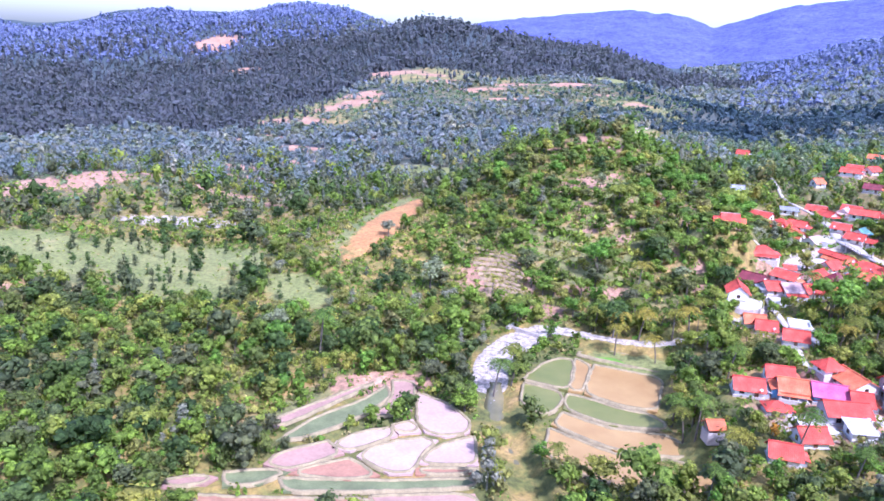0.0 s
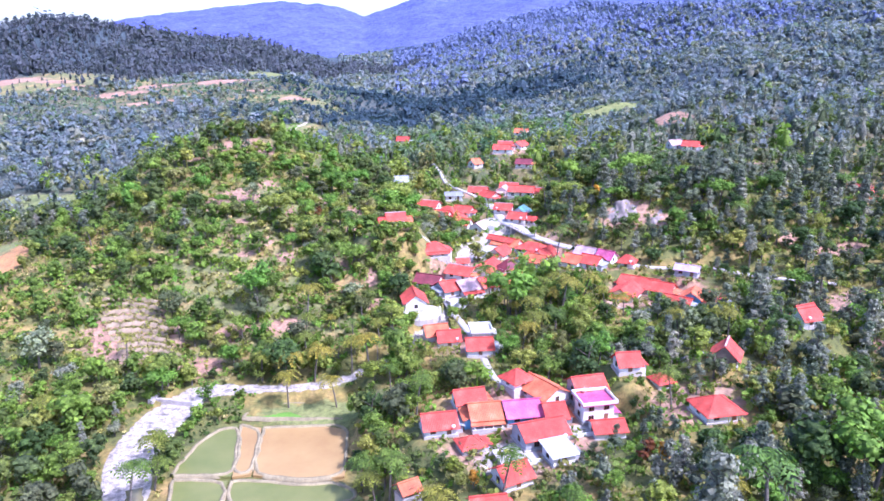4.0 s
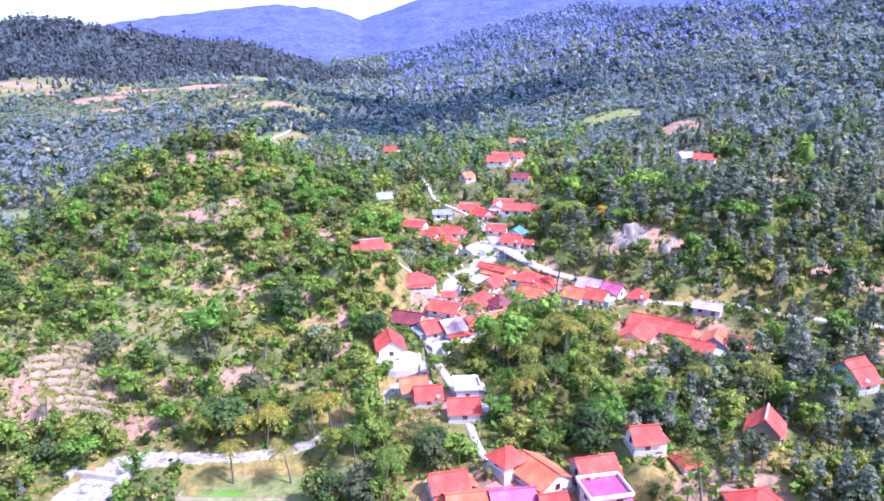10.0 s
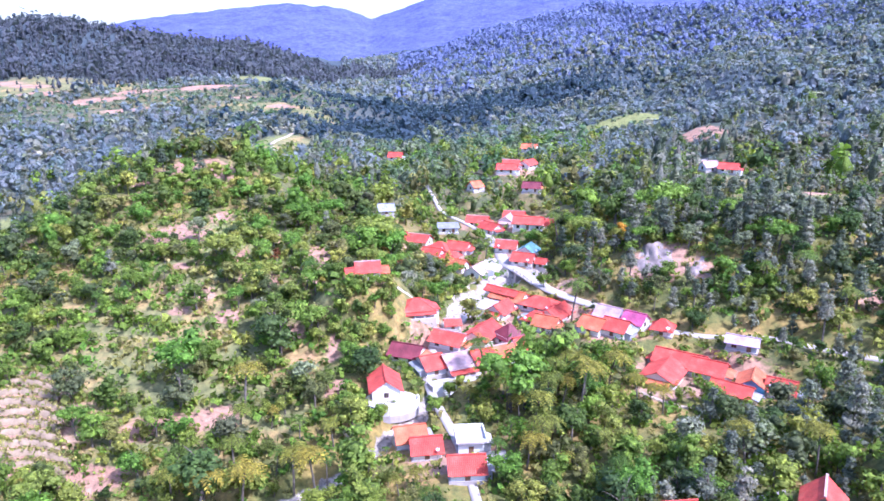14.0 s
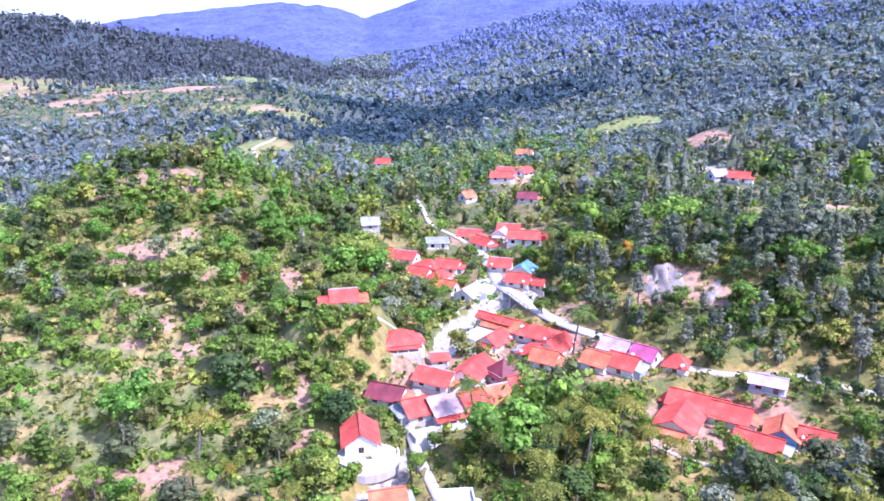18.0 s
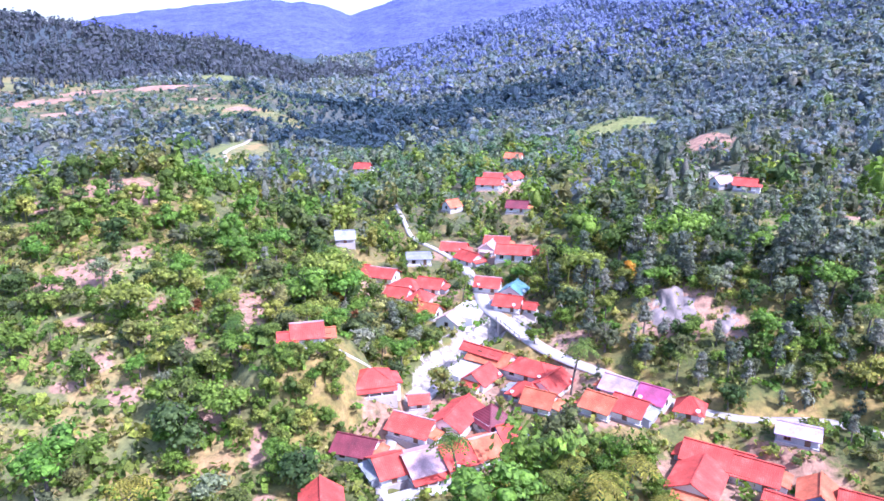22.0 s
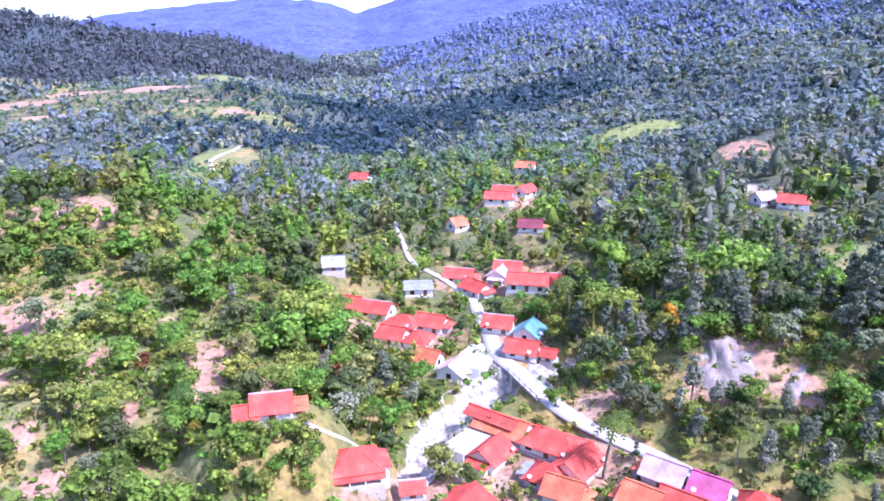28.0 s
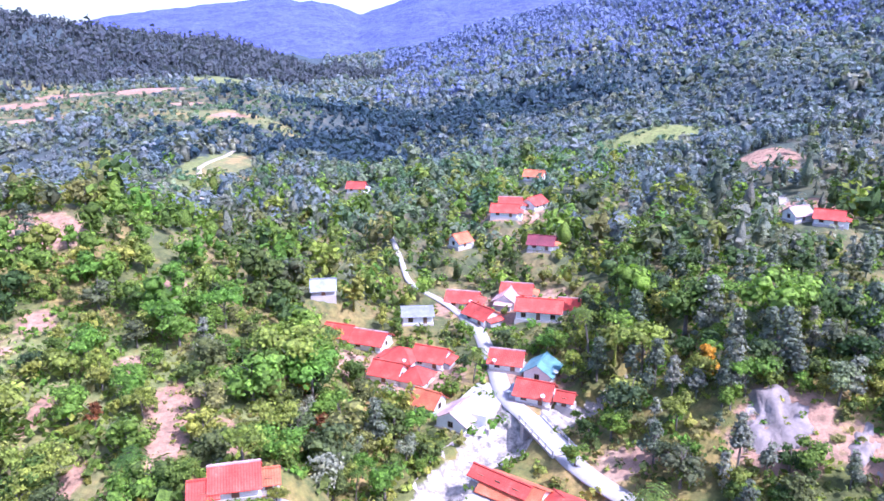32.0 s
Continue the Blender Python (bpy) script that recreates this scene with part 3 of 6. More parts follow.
def house(x, y, g, yaw, L, W, wall=2.5, rise=1.8, roof="gable", tiles=None, paint=None, label="", veranda=0, over=0.7, windows="sew", two=False, name="house", front=None):
    """A village house: plinth, four walls with gables, tiled roof with eaves and ridge, windows and a door. The ridge runs along local x."""
    tiles, paint = tiles or ROOF_RED, paint or WALL_WHITE
    trim = 0.84 if y < 113 else 0.9
    L, W, wall, rise, over = L * trim, W * trim, wall * 0.7, rise * 0.78, over * 0.9
    h = thing(name, pose(x, y, g, 0, 0, yaw), label, "house", "village houses")
    bm = fresh()
    box(bm, -L / 2 - 0.25, L / 2 + 0.25, -W / 2 - 0.25, W / 2 + 0.25, -2.2, 0.25)
    part("plinth", bm, CONCRETE, h)
    hw = wall * (2 if two else 1)
    bm = fresh()
    t = 0.18
    box(bm, -L / 2, L / 2, -W / 2, -W / 2 + t, 0.25, hw)
    box(bm, -L / 2, L / 2, W / 2 - t, W / 2, 0.25, hw)
    for s in (-1, 1):
        box(bm, s * L / 2 - (t if s > 0 else 0), s * L / 2 + (t if s < 0 else 0), -W / 2 + t, W / 2 - t, 0.25, hw)
        if roof == "gable":
            xs = sorted((s * L / 2, s * L / 2 - s * t))
            tri = [[(q, -W / 2, hw), (q, W / 2, hw), (q, 0, hw + rise - 0.05)] for q in xs]
            va, vb = ([bm.verts.new(p) for p in tr] for tr in tri)
            bm.faces.new(va[::-1])
            bm.faces.new(vb)
            for i in range(3):
                j = (i + 1) % 3
                bm.faces.new((va[i], va[j], vb[j], vb[i]))
    part("wall", bm, paint, h)
    ex, ey = L / 2 + over * 0.7, W / 2 + over
    drop = rise * over / (W / 2)
    if roof == "gable":
        for s in (-1, 1):
            bm = fresh()
            q = [(-ex, s * ey, hw - drop + 0.12), (ex, s * ey, hw - drop + 0.12), (ex, 0, hw + rise + 0.12), (-ex, 0, hw + rise + 0.12)]
            slab(bm, q if s < 0 else q[::-1], 0.12)
            part("roof", bm, tiles, h)
        bm = fresh()
        box(bm, -ex, ex, -0.14, 0.14, hw + rise + 0.06, hw + rise + 0.24)
        part("ridge", bm, ROOF_PALE if int(abs(x * 11 + y)) % 4 == 0 else tiles, h)
    elif roof in ("hip", "pyramid"):
        k = 0.02 if roof == "pyramid" else max(L / 2 - W / 2, 0.3)
        top = hw + rise + 0.12
        e = hw - drop + 0.12
        for q in ([(-ex, -ey, e), (ex, -ey, e), (k, 0, top), (-k, 0, top)], [(ex, ey, e), (-ex, ey, e), (-k, 0, top), (k, 0, top)],
                  [(ex, -ey, e), (ex, ey, e), (k, 0, top)], [(-ex, ey, e), (-ex, -ey, e), (-k, 0, top)]):
            bm = fresh()
            slab(bm, q, 0.1)
            part("roof", bm, tiles, h)
        bm = fresh()
        for p in ((-ex, -ey), (ex, -ey), (ex, ey), (-ex, ey)):
            a, b = Vector((p[0], p[1], e + 0.03)), Vector((k if p[0] > 0 else -k, 0, top + 0.03))
            d = (b - a).cross(Vector((0, 0, 1))).normalized() * 0.12
            slab(bm, [a - d, a + d, b + d, b - d], 0.1)
        part("ridge", bm, tiles, h)
    elif roof == "shed":
        bm = fresh()
        slab(bm, [(-ex, -ey, hw + 0.1), (ex, -ey, hw + 0.1), (ex, ey, hw + rise * 0.5 + 0.1), (-ex, ey, hw + rise * 0.5 + 0.1)], 0.1)
        part("roof", bm, tiles, h)
    else:  # flat concrete deck with a parapet
        bm = fresh()
        box(bm, -ex, ex, -ey, ey, hw, hw + 0.2)
        part("roof", bm, tiles, h)
        bm = fresh()
        for a in ((-ex, ex, -ey, -ey + 0.15), (-ex, ex, ey - 0.15, ey), (-ex, -ex + 0.15, -ey + 0.15, ey - 0.15), (ex - 0.15, ex, -ey + 0.15, ey - 0.15)):
            box(bm, *a, hw + 0.2, hw + 0.75)
        part("parapet", bm, paint, h)
    for level in range(2 if two else 1):
        z0 = 0.7 + level * wall
        for side in windows:
            if side in "sn":
                n = max(1, int(L / 2.6))
                for i in range(n):
                    px = (i + 0.5) / n * L - L / 2
                    if side == "s" and level == 0 and i == n // 2:
                        continue
                    window(h, px, -W / 2 if side == "s" else W / 2, z0, 0.8, 0.8, side)
            else:
                for i in range(max(1, int(W / 3.2))):
                    n = max(1, int(W / 3.2))
                    window(h, L / 2 if side == "e" else -L / 2, (i + 0.5) / n * W - W / 2, z0, 0.7, 0.8, side)
    if "s" in windows:
        n = max(1, int(L / 2.6))
        px = (n // 2 + 0.5) / n * L - L / 2
        bm = fresh()
        box(bm, px - 0.4, px + 0.4, -W / 2 - 0.04, -W / 2 + 0.03, 0.25, 1.7)
        dr = part("door", bm, FRAME_WOOD, h)
        bm = fresh()
        box(bm, px + 0.26, px + 0.32, -W / 2 - 0.09, -W / 2 - 0.041, 0.95, 1.06)
        part("handle", bm, METAL, dr)
    side = annex_side(x, y, yaw, L, name)
    if side:
        # a lean-to against the end wall
        a, b, d = side * (L / 2 + 0.003), side * (L / 2 + 1.2), W * 0.36
        bm = fresh()
        box(bm, min(a, b), max(a, b), -d, d, -2.0, wall * 0.74)
        part("annex_wall", bm, paint if (x + y) % 3 > 1 else WALL_GREY, h)
        bm = fresh()
        q = [(b + side * 0.4, -d - 0.35, wall * 0.74), (a, -d - 0.35, wall * 0.97), (a, d + 0.35, wall * 0.97), (b + side * 0.4, d + 0.35, wall * 0.74)]
        slab(bm, q[::-1] if side > 0 else q, 0.1)
        part("annex_roof", bm, (tiles, ROOF_ORANGE, tiles, ROOF_GREY)[int(abs(x * 7 + y * 3)) % 4], h)
    if veranda:
        bm = fresh()
        slab(bm, [(-ex, -W / 2 - veranda, wall - 0.75), (ex, -W / 2 - veranda, wall - 0.75), (ex, -W / 2 - 0.02, wall - 0.28), (-ex, -W / 2 - 0.02, wall - 0.28)], 0.09)
        part("veranda_roof", bm, front or tiles, h)
        for i in range(4):
            px = -L / 2 + 0.2 + i * (L - 0.4) / 3
            bm = fresh()
            box(bm, px - 0.08, px + 0.08, -W / 2 - veranda + 0.15, -W / 2 - veranda + 0.31, -1.2, wall - 0.85)
            part("post", bm, WALL_WHITE, h)
        bm = fresh()
        box(bm, -L / 2 - 0.25, L / 2 + 0.25, -W / 2 - veranda, -W / 2 - 0.26, -2.2, 0.2)
        part("veranda_floor", bm, CONCRETE, h)
    return h


RED, ORA, PAL, MAG, MAR, WHI, GRY, TEA, LIL = ROOF_RED, ROOF_ORANGE, ROOF_PALE, ROOF_MAGENTA, ROOF_MAROON, ROOF_WHITE, ROOF_GREY, ROOF_TEAL, ROOF_LILAC
T_RED = "white-walled village house under a red clay tile roof"
T_ORA = "white-walled village house under a faded orange tile roof"
# x, y, ground, turn, length, width, options
HOUSES = [
    # by the fields
    (10.6, 108.6, 10.2, 35, 4.8, 4.4, dict(roof="hip", label=T_RED)),
    (15.2, 106.7, 8.8, -55, 8.5, 6.5, dict(tiles=ORA, label="house with a red and orange tile roof and a white gable")),
    (23.2, 101.4, 7.6, 12, 6.4, 4.8, dict(roof="flat", tiles=MAG, two=True, label="two-storey white house with a magenta roof deck", name="house")),
    (22.8, 106.6, 8.0, 14, 6.4, 5.6, dict(two=True, tiles=RED, paint=WALL_GREY, label="two-storey grey house with a red tile roof")),
    (30.6, 110.2, 12.6, 8, 4.6, 4.2, dict(label="small white house with a red tile roof on the slope")),
    (1.9, 106.6, 7.2, 15, 6.0, 4.5, dict(label=T_RED)),
    (4.4, 101.8, 7.0, 10, 6.0, 6.4, dict(tiles=ORA, paint=WALL_BLUE, veranda=1.2, label="blue-fronted house under a faded orange tile roof")),
    (11.0, 102.4, 7.2, 10, 7.4, 6.4, dict(tiles=MAG, paint=WALL_BLUE, label="long blue house under a magenta sheet roof")),
    (16.2, 101.2, 7.3, 10, 4.0, 6.0, dict(label=T_RED)),
    (-3.4, 99.7, 6.2, 12, 6.4, 5.6, dict(label="red-tiled house beside the trees")),
    (13.3, 95.6, 6.6, 20, 9.0, 6.2, dict(wall=3.2, label="large pale house under a broad red tile roof", paint=WALL_GREY)),
    (15.6, 90.2, 6.4, 20, 4.6, 4.4, dict(roof="shed", tiles=WHI, wall=2.4, label="white annex under a pale sheet roof")),
    (1.9, 94.5, 5.6, 20, 4.4, 3.6, dict(roof="hip", wall=2.0, rise=1.2, label="low red-roofed outbuilding beside a yard")),
    (7.8, 85.8, 5.2, 28, 5.6, 5.0, dict(label="red-tiled house with a white gable front")),
    (3.8, 78.0, 4.8, 10, 5.6, 4.6, dict(label=T_RED)),
    (24.6, 97.2, 6.8, 8, 6.0, 4.4, dict(wall=2.4, rise=1.2, label="low red-roofed house among shrubs")),
    (-7.9, 85.3, 3.4, 30, 3.2, 2.8, dict(wall=2.0, rise=1.0, tiles=ORA, paint=WALL_WOOD, windows="s", label="small orange-roofed hut under palms", name="hut")),
    (-4.4, 139.3, 6.6, 15, 5.2, 4.6, dict(label="red-tiled house half hidden by leaves", tiles=ORA)),
    (4.7, 127.4, 8.4, 6, 5.6, 4.6, dict(label=T_RED)),
    (5.4, 135.6, 7.6, 6, 4.4, 4.2, dict(roof="flat", tiles=CONCRETE, wall=3.6, label="white flat-roofed house behind a red-tiled one")),
    (-1.6, 135.2, 6.9, 10, 5.0, 4.0, dict(label=T_RED)),
    (48.8, 111.4, 13.6, 62, 5.6, 5.2, dict(rise=2.6, paint=WALL_WOOD, label="wooden house under a steep red roof")),
    (41.7, 95.7, 11.2, 12, 7.4, 6.6, dict(roof="hip", rise=2.2, label="broad red hipped house among trees")),
    (36.3, 107.4, 10.6, 20, 3.4, 3.2, dict(roof="pyramid", wall=2.2, rise=1.2, label="small red pyramid-roofed hut", name="hut", windows="s")),
    (65.8, 118.2, 18.2, 20, 4.0, 3.6, dict(label=T_RED, windows="s")),
    (70.8, 128.7, 15.0, 25, 5.0, 4.2, dict(label="red-roofed house with a pale teal wall", paint=WALL_BLUE)),
    # the white hall on its terrace
    (-9.5, 150.8, 9.9, 100, 7.2, 5.4, dict(wall=3.0, rise=2.2, label="white hall with a red roof on a walled terrace", windows="w")),
    # lower village
    (-5.3, 178.7, 14.8, 15, 7.2, 6.2, dict(roof="hip", rise=2.1, veranda=1.3, label="red-tiled house with white walls on the slope")),
    (-6.4, 166.2, 9.7, -20, 6.6, 5.2, dict(tiles=MAR, label="house under a weathered dark red roof")),
    (2.0, 170.4, 10.8, -28, 7.4, 5.6, dict(label=T_RED)),
    (8.6, 172.8, 11.2, 62, 9.6, 5.6, dict(label="long white house under a red tile roof")),
    (14.1, 172.0, 11.0, 36, 5.2, 5.2, dict(roof="pyramid", tiles=MAR, wall=2.9, rise=2.7, over=0.8, label="prayer house under a dark maroon pyramid roof", name="prayer_house")),
    (-1.7, 161.2, 9.6, 26, 4.4, 6.4, dict(label=T_RED)),
    (3.0, 161.9, 9.7, 26, 5.4, 7.2, dict(tiles=PAL, label="house under a sun-bleached pinkish roof", front=RED, veranda=1.6)),
    (8.2, 163.4, 9.9, 26, 5.2, 7.0, dict(label=T_RED)),
    (12.3, 165.4, 10.1, 26, 4.4, 6.6, dict(tiles=ORA, label=T_ORA)),
    (16.2, 168.6, 10.4, 26, 3.6, 4.6, dict(label="narrow red-roofed house with a blue wall", paint=WALL_BLUE)),
    (2.4, 178.2, 11.6, 10, 3.2, 2.6, dict(wall=2.1, rise=0.9, windows="s", label="small red-roofed kiosk by the lane", name="hut")),
    (15.7, 192.4, 12.4, -35, 8.6, 5.4, dict(tiles=ORA, label=T_ORA)),
    (22.6, 187.7, 12.4, -35, 9.4, 6.0, dict(roof="hip", label="large red-tiled house beside the road")),
    (25.0, 182.6, 12.1, 52, 7.4, 5.0, dict(label=T_RED)),
    (13.2, 186.2, 11.6, 55, 6.0, 4.6, dict(label=T_RED)),
    (20.8, 180.7, 11.6, -30, 5.8, 4.6, dict(roof="hip", label=T_RED)),
    (22.4, 176.6, 12.0, -30, 5.2, 4.4, dict(tiles=ORA, label=T_ORA)),
    (31.6, 173.4, 13.0, -38, 5.0, 5.4, dict(tiles=ORA, label=T_ORA)),
    (36.0, 171.8, 13.2, -38, 5.6, 5.4, dict(label=T_RED)),
    (35.8, 178.2, 13.6, -38, 5.6, 4.6, dict(tiles=LIL, label="house under a lilac sheet roof")),
    (40.4, 174.6, 13.6, -38, 4.6, 4.6, dict(tiles=MAG, label="house under a magenta sheet roof")),
    (45.2, 171.6, 13.4, -25, 4.4, 4.0, dict(roof="hip", label="small white house with a red hipped roof")),
    # eastern group
    (46.2, 161.8, 10.4, -32, 10.0, 6.0, dict(label="long red-tiled house with a pale ridge")),
    (41.6, 156.8, 10.0, 58, 9.0, 6.6, dict(label="broad red-tiled house with white walls")),
    (50.6, 158.4, 10.2, -32, 6.4, 5.4, dict(label=T_RED)),
    (52.0, 150.6, 9.8, -35, 7.4, 4.6, dict(wall=2.4, rise=1.3, label="low white house under red tiles")),
    (56.4, 152.6, 10.3, 62, 6.0, 5.0, dict(tiles=ORA, paint=WALL_BLUE, label="house with a light blue gable under a tiled roof")),
    (60.6, 150.4, 10.2, -30, 5.0, 4.4, dict(label=T_RED)),
    (58.4, 163.6, 13.6, -28, 6.0, 4.2, dict(roof="gable", rise=0.9, tiles=LIL, paint=WALL_GREY, label="pale shed under a lilac sheet roof", name="shed")),
    # upper village
    (-13.9, 243.2, 13.6, -20, 6.0, 5.4, dict(label=T_RED)),
    (-7.6, 239.9, 13.6, -20, 7.0, 5.6, dict(label=T_RED)),
    (-1.4, 233.3, 13.1, -22, 6.4, 5.4, dict(roof="hip", label="red-tiled house in a close row")),
    (4.1, 233.3, 13.1, -22, 6.4, 5.2, dict(label=T_RED)),
    (-3.3, 227.3, 12.9, -22, 5.6, 4.6, dict(label=T_RED)),
    (1.6, 225.9, 12.6, 68, 5.4, 4.6, dict(roof="hip", label="red-tiled house with a white gable")),
    (3.9, 216.9, 12.6, -30, 4.6, 4.2, dict(tiles=ORA, label=T_ORA)),
    (8.8, 212.3, 12.6, 60, 6.2, 5.4, dict(tiles=PAL, label="white gabled house beside the square")),
    (17.2, 227.4, 15.2, -15, 6.0, 4.6, dict(label=T_RED)),
    (22.8, 224.4, 14.8, 66, 6.0, 5.0, dict(tiles=TEA, label="white house under a teal and white sheet roof")),
    (20.9, 216.4, 14.6, -22, 6.0, 4.6, dict(label=T_RED)),
    (25.4, 214.6, 14.6, -22, 2.6, 2.4, dict(wall=2.1, rise=0.9, windows="s", label="small red-roofed kiosk beside the road", name="hut")),
    (14.0, 193.0, 13.8, -38, 9.0, 2.2, dict(wall=2.0, rise=0.8, windows="s", label="row of low red-roofed market stalls", name="stall")),
    (10.2, 260.4, 14.6, -12, 7.2, 5.6, dict(label=T_RED)),
    (13.9, 250.4, 14.8, -50, 6.8, 5.0, dict(label=T_RED)),
    (19.8, 259.2, 15.2, 70, 7.0, 5.0, dict(tiles=PAL, label="house under a pale tan roof")),
    (25.2, 248.4, 16.6, -12, 9.6, 6.4, dict(wall=3.2, label="long white schoolhouse under a red roof", name="schoolhouse")),
    (32.6, 254.2, 15.2, -12, 5.6, 4.6, dict(label=T_RED)),
    (22.0, 262.4, 15.8, -12, 7.0, 5.0, dict(label=T_RED)),
    (0.8, 249.2, 15.0, 5, 6.4, 4.0, dict(roof="shed", tiles=GRY, wall=2.6, label="shelter under a grey sheet roof", name="shelter")),
    (-15.5, 178.5, 23.1, 14, 5.2, 3.9, dict(label="red-tiled house alone on the hillside")),
    (-18.4, 177.0, 22.8, 14, 2.8, 2.8, dict(wall=2.2, rise=1.1, label="red-roofed lean-to beside the hillside house", windows="s", name="hut")),
    (-12.4, 180.0, 22.6, 14, 2.0, 2.2, dict(wall=2.1, rise=0.9, tiles=ORA, windows="s", label="small wooden outbuilding with orange tiles", name="hut")),
    (22.0, 301.6, 25.0, -10, 7.6, 5.4, dict(label=T_RED)),
    (24.0, 308.0, 25.6, -10, 6.4, 4.4, dict(label=T_RED)),
    (30.6, 309.8, 25.4, 50, 7.0, 5.0, dict(label=T_RED)),
    (34.5, 344.4, 27.0, -20, 6.6, 5.0, dict(tiles=ORA, label=T_ORA)),
    (29.0, 278.2, 22.4, -15, 6.4, 4.6, dict(tiles=MAR, label="white house under a weathered dark red roof")),
    (9.8, 282.5, 21.8, 40, 4.6, 4.0, dict(tiles=ORA, label=T_ORA)),
    (-22.4, 341.5, 23.6, -5, 6.0, 4.6, dict(label="lone red-roofed house in the woods")),
    (-18.2, 250.4, 20.4, 10, 5.0, 3.6, dict(tiles=GRY, paint=WALL_GREY, label="grey sheet-roofed hut among trees", name="hut")),
    (92.6, 272.1, 30.1, -30, 6.4, 5.0, dict(label="red-roofed house high on the wooded slope")),
    (87.5, 276.5, 30.0, 20, 5.6, 4.4, dict(tiles=PAL, label="pale-roofed house on the wooded slope")),
    (124.7, 210.0, 24.6, -30, 7.0, 5.0, dict(label="red-roofed house on the eastern slope")),
    (124.0, 200.0, 23.6, -30, 5.6, 4.4, dict(tiles=ORA, label="orange-roofed house on the eastern slope")),
]
HOUSES = [(hx, hy, hg + 0.75, *more) for hx, hy, hg, *more in HOUSES]
for hx, hy, hg, *_ in HOUSES:
    PADS.append((hx, hy, hg, 5.2 + 0.25 * abs(hg - float(base_height([hx], [hy])[0]))))
# level fields and terraces
PADS.extend([(-32, 119, -0.6, 6), (-24, 119.5, -0.2, 6), (-9.5, 148.5, 9.7, 7)])
for hx, hy, hg, yaw, L, W, opts in HOUSES:
    house(hx, hy, hg, yaw, L, W, **opts)

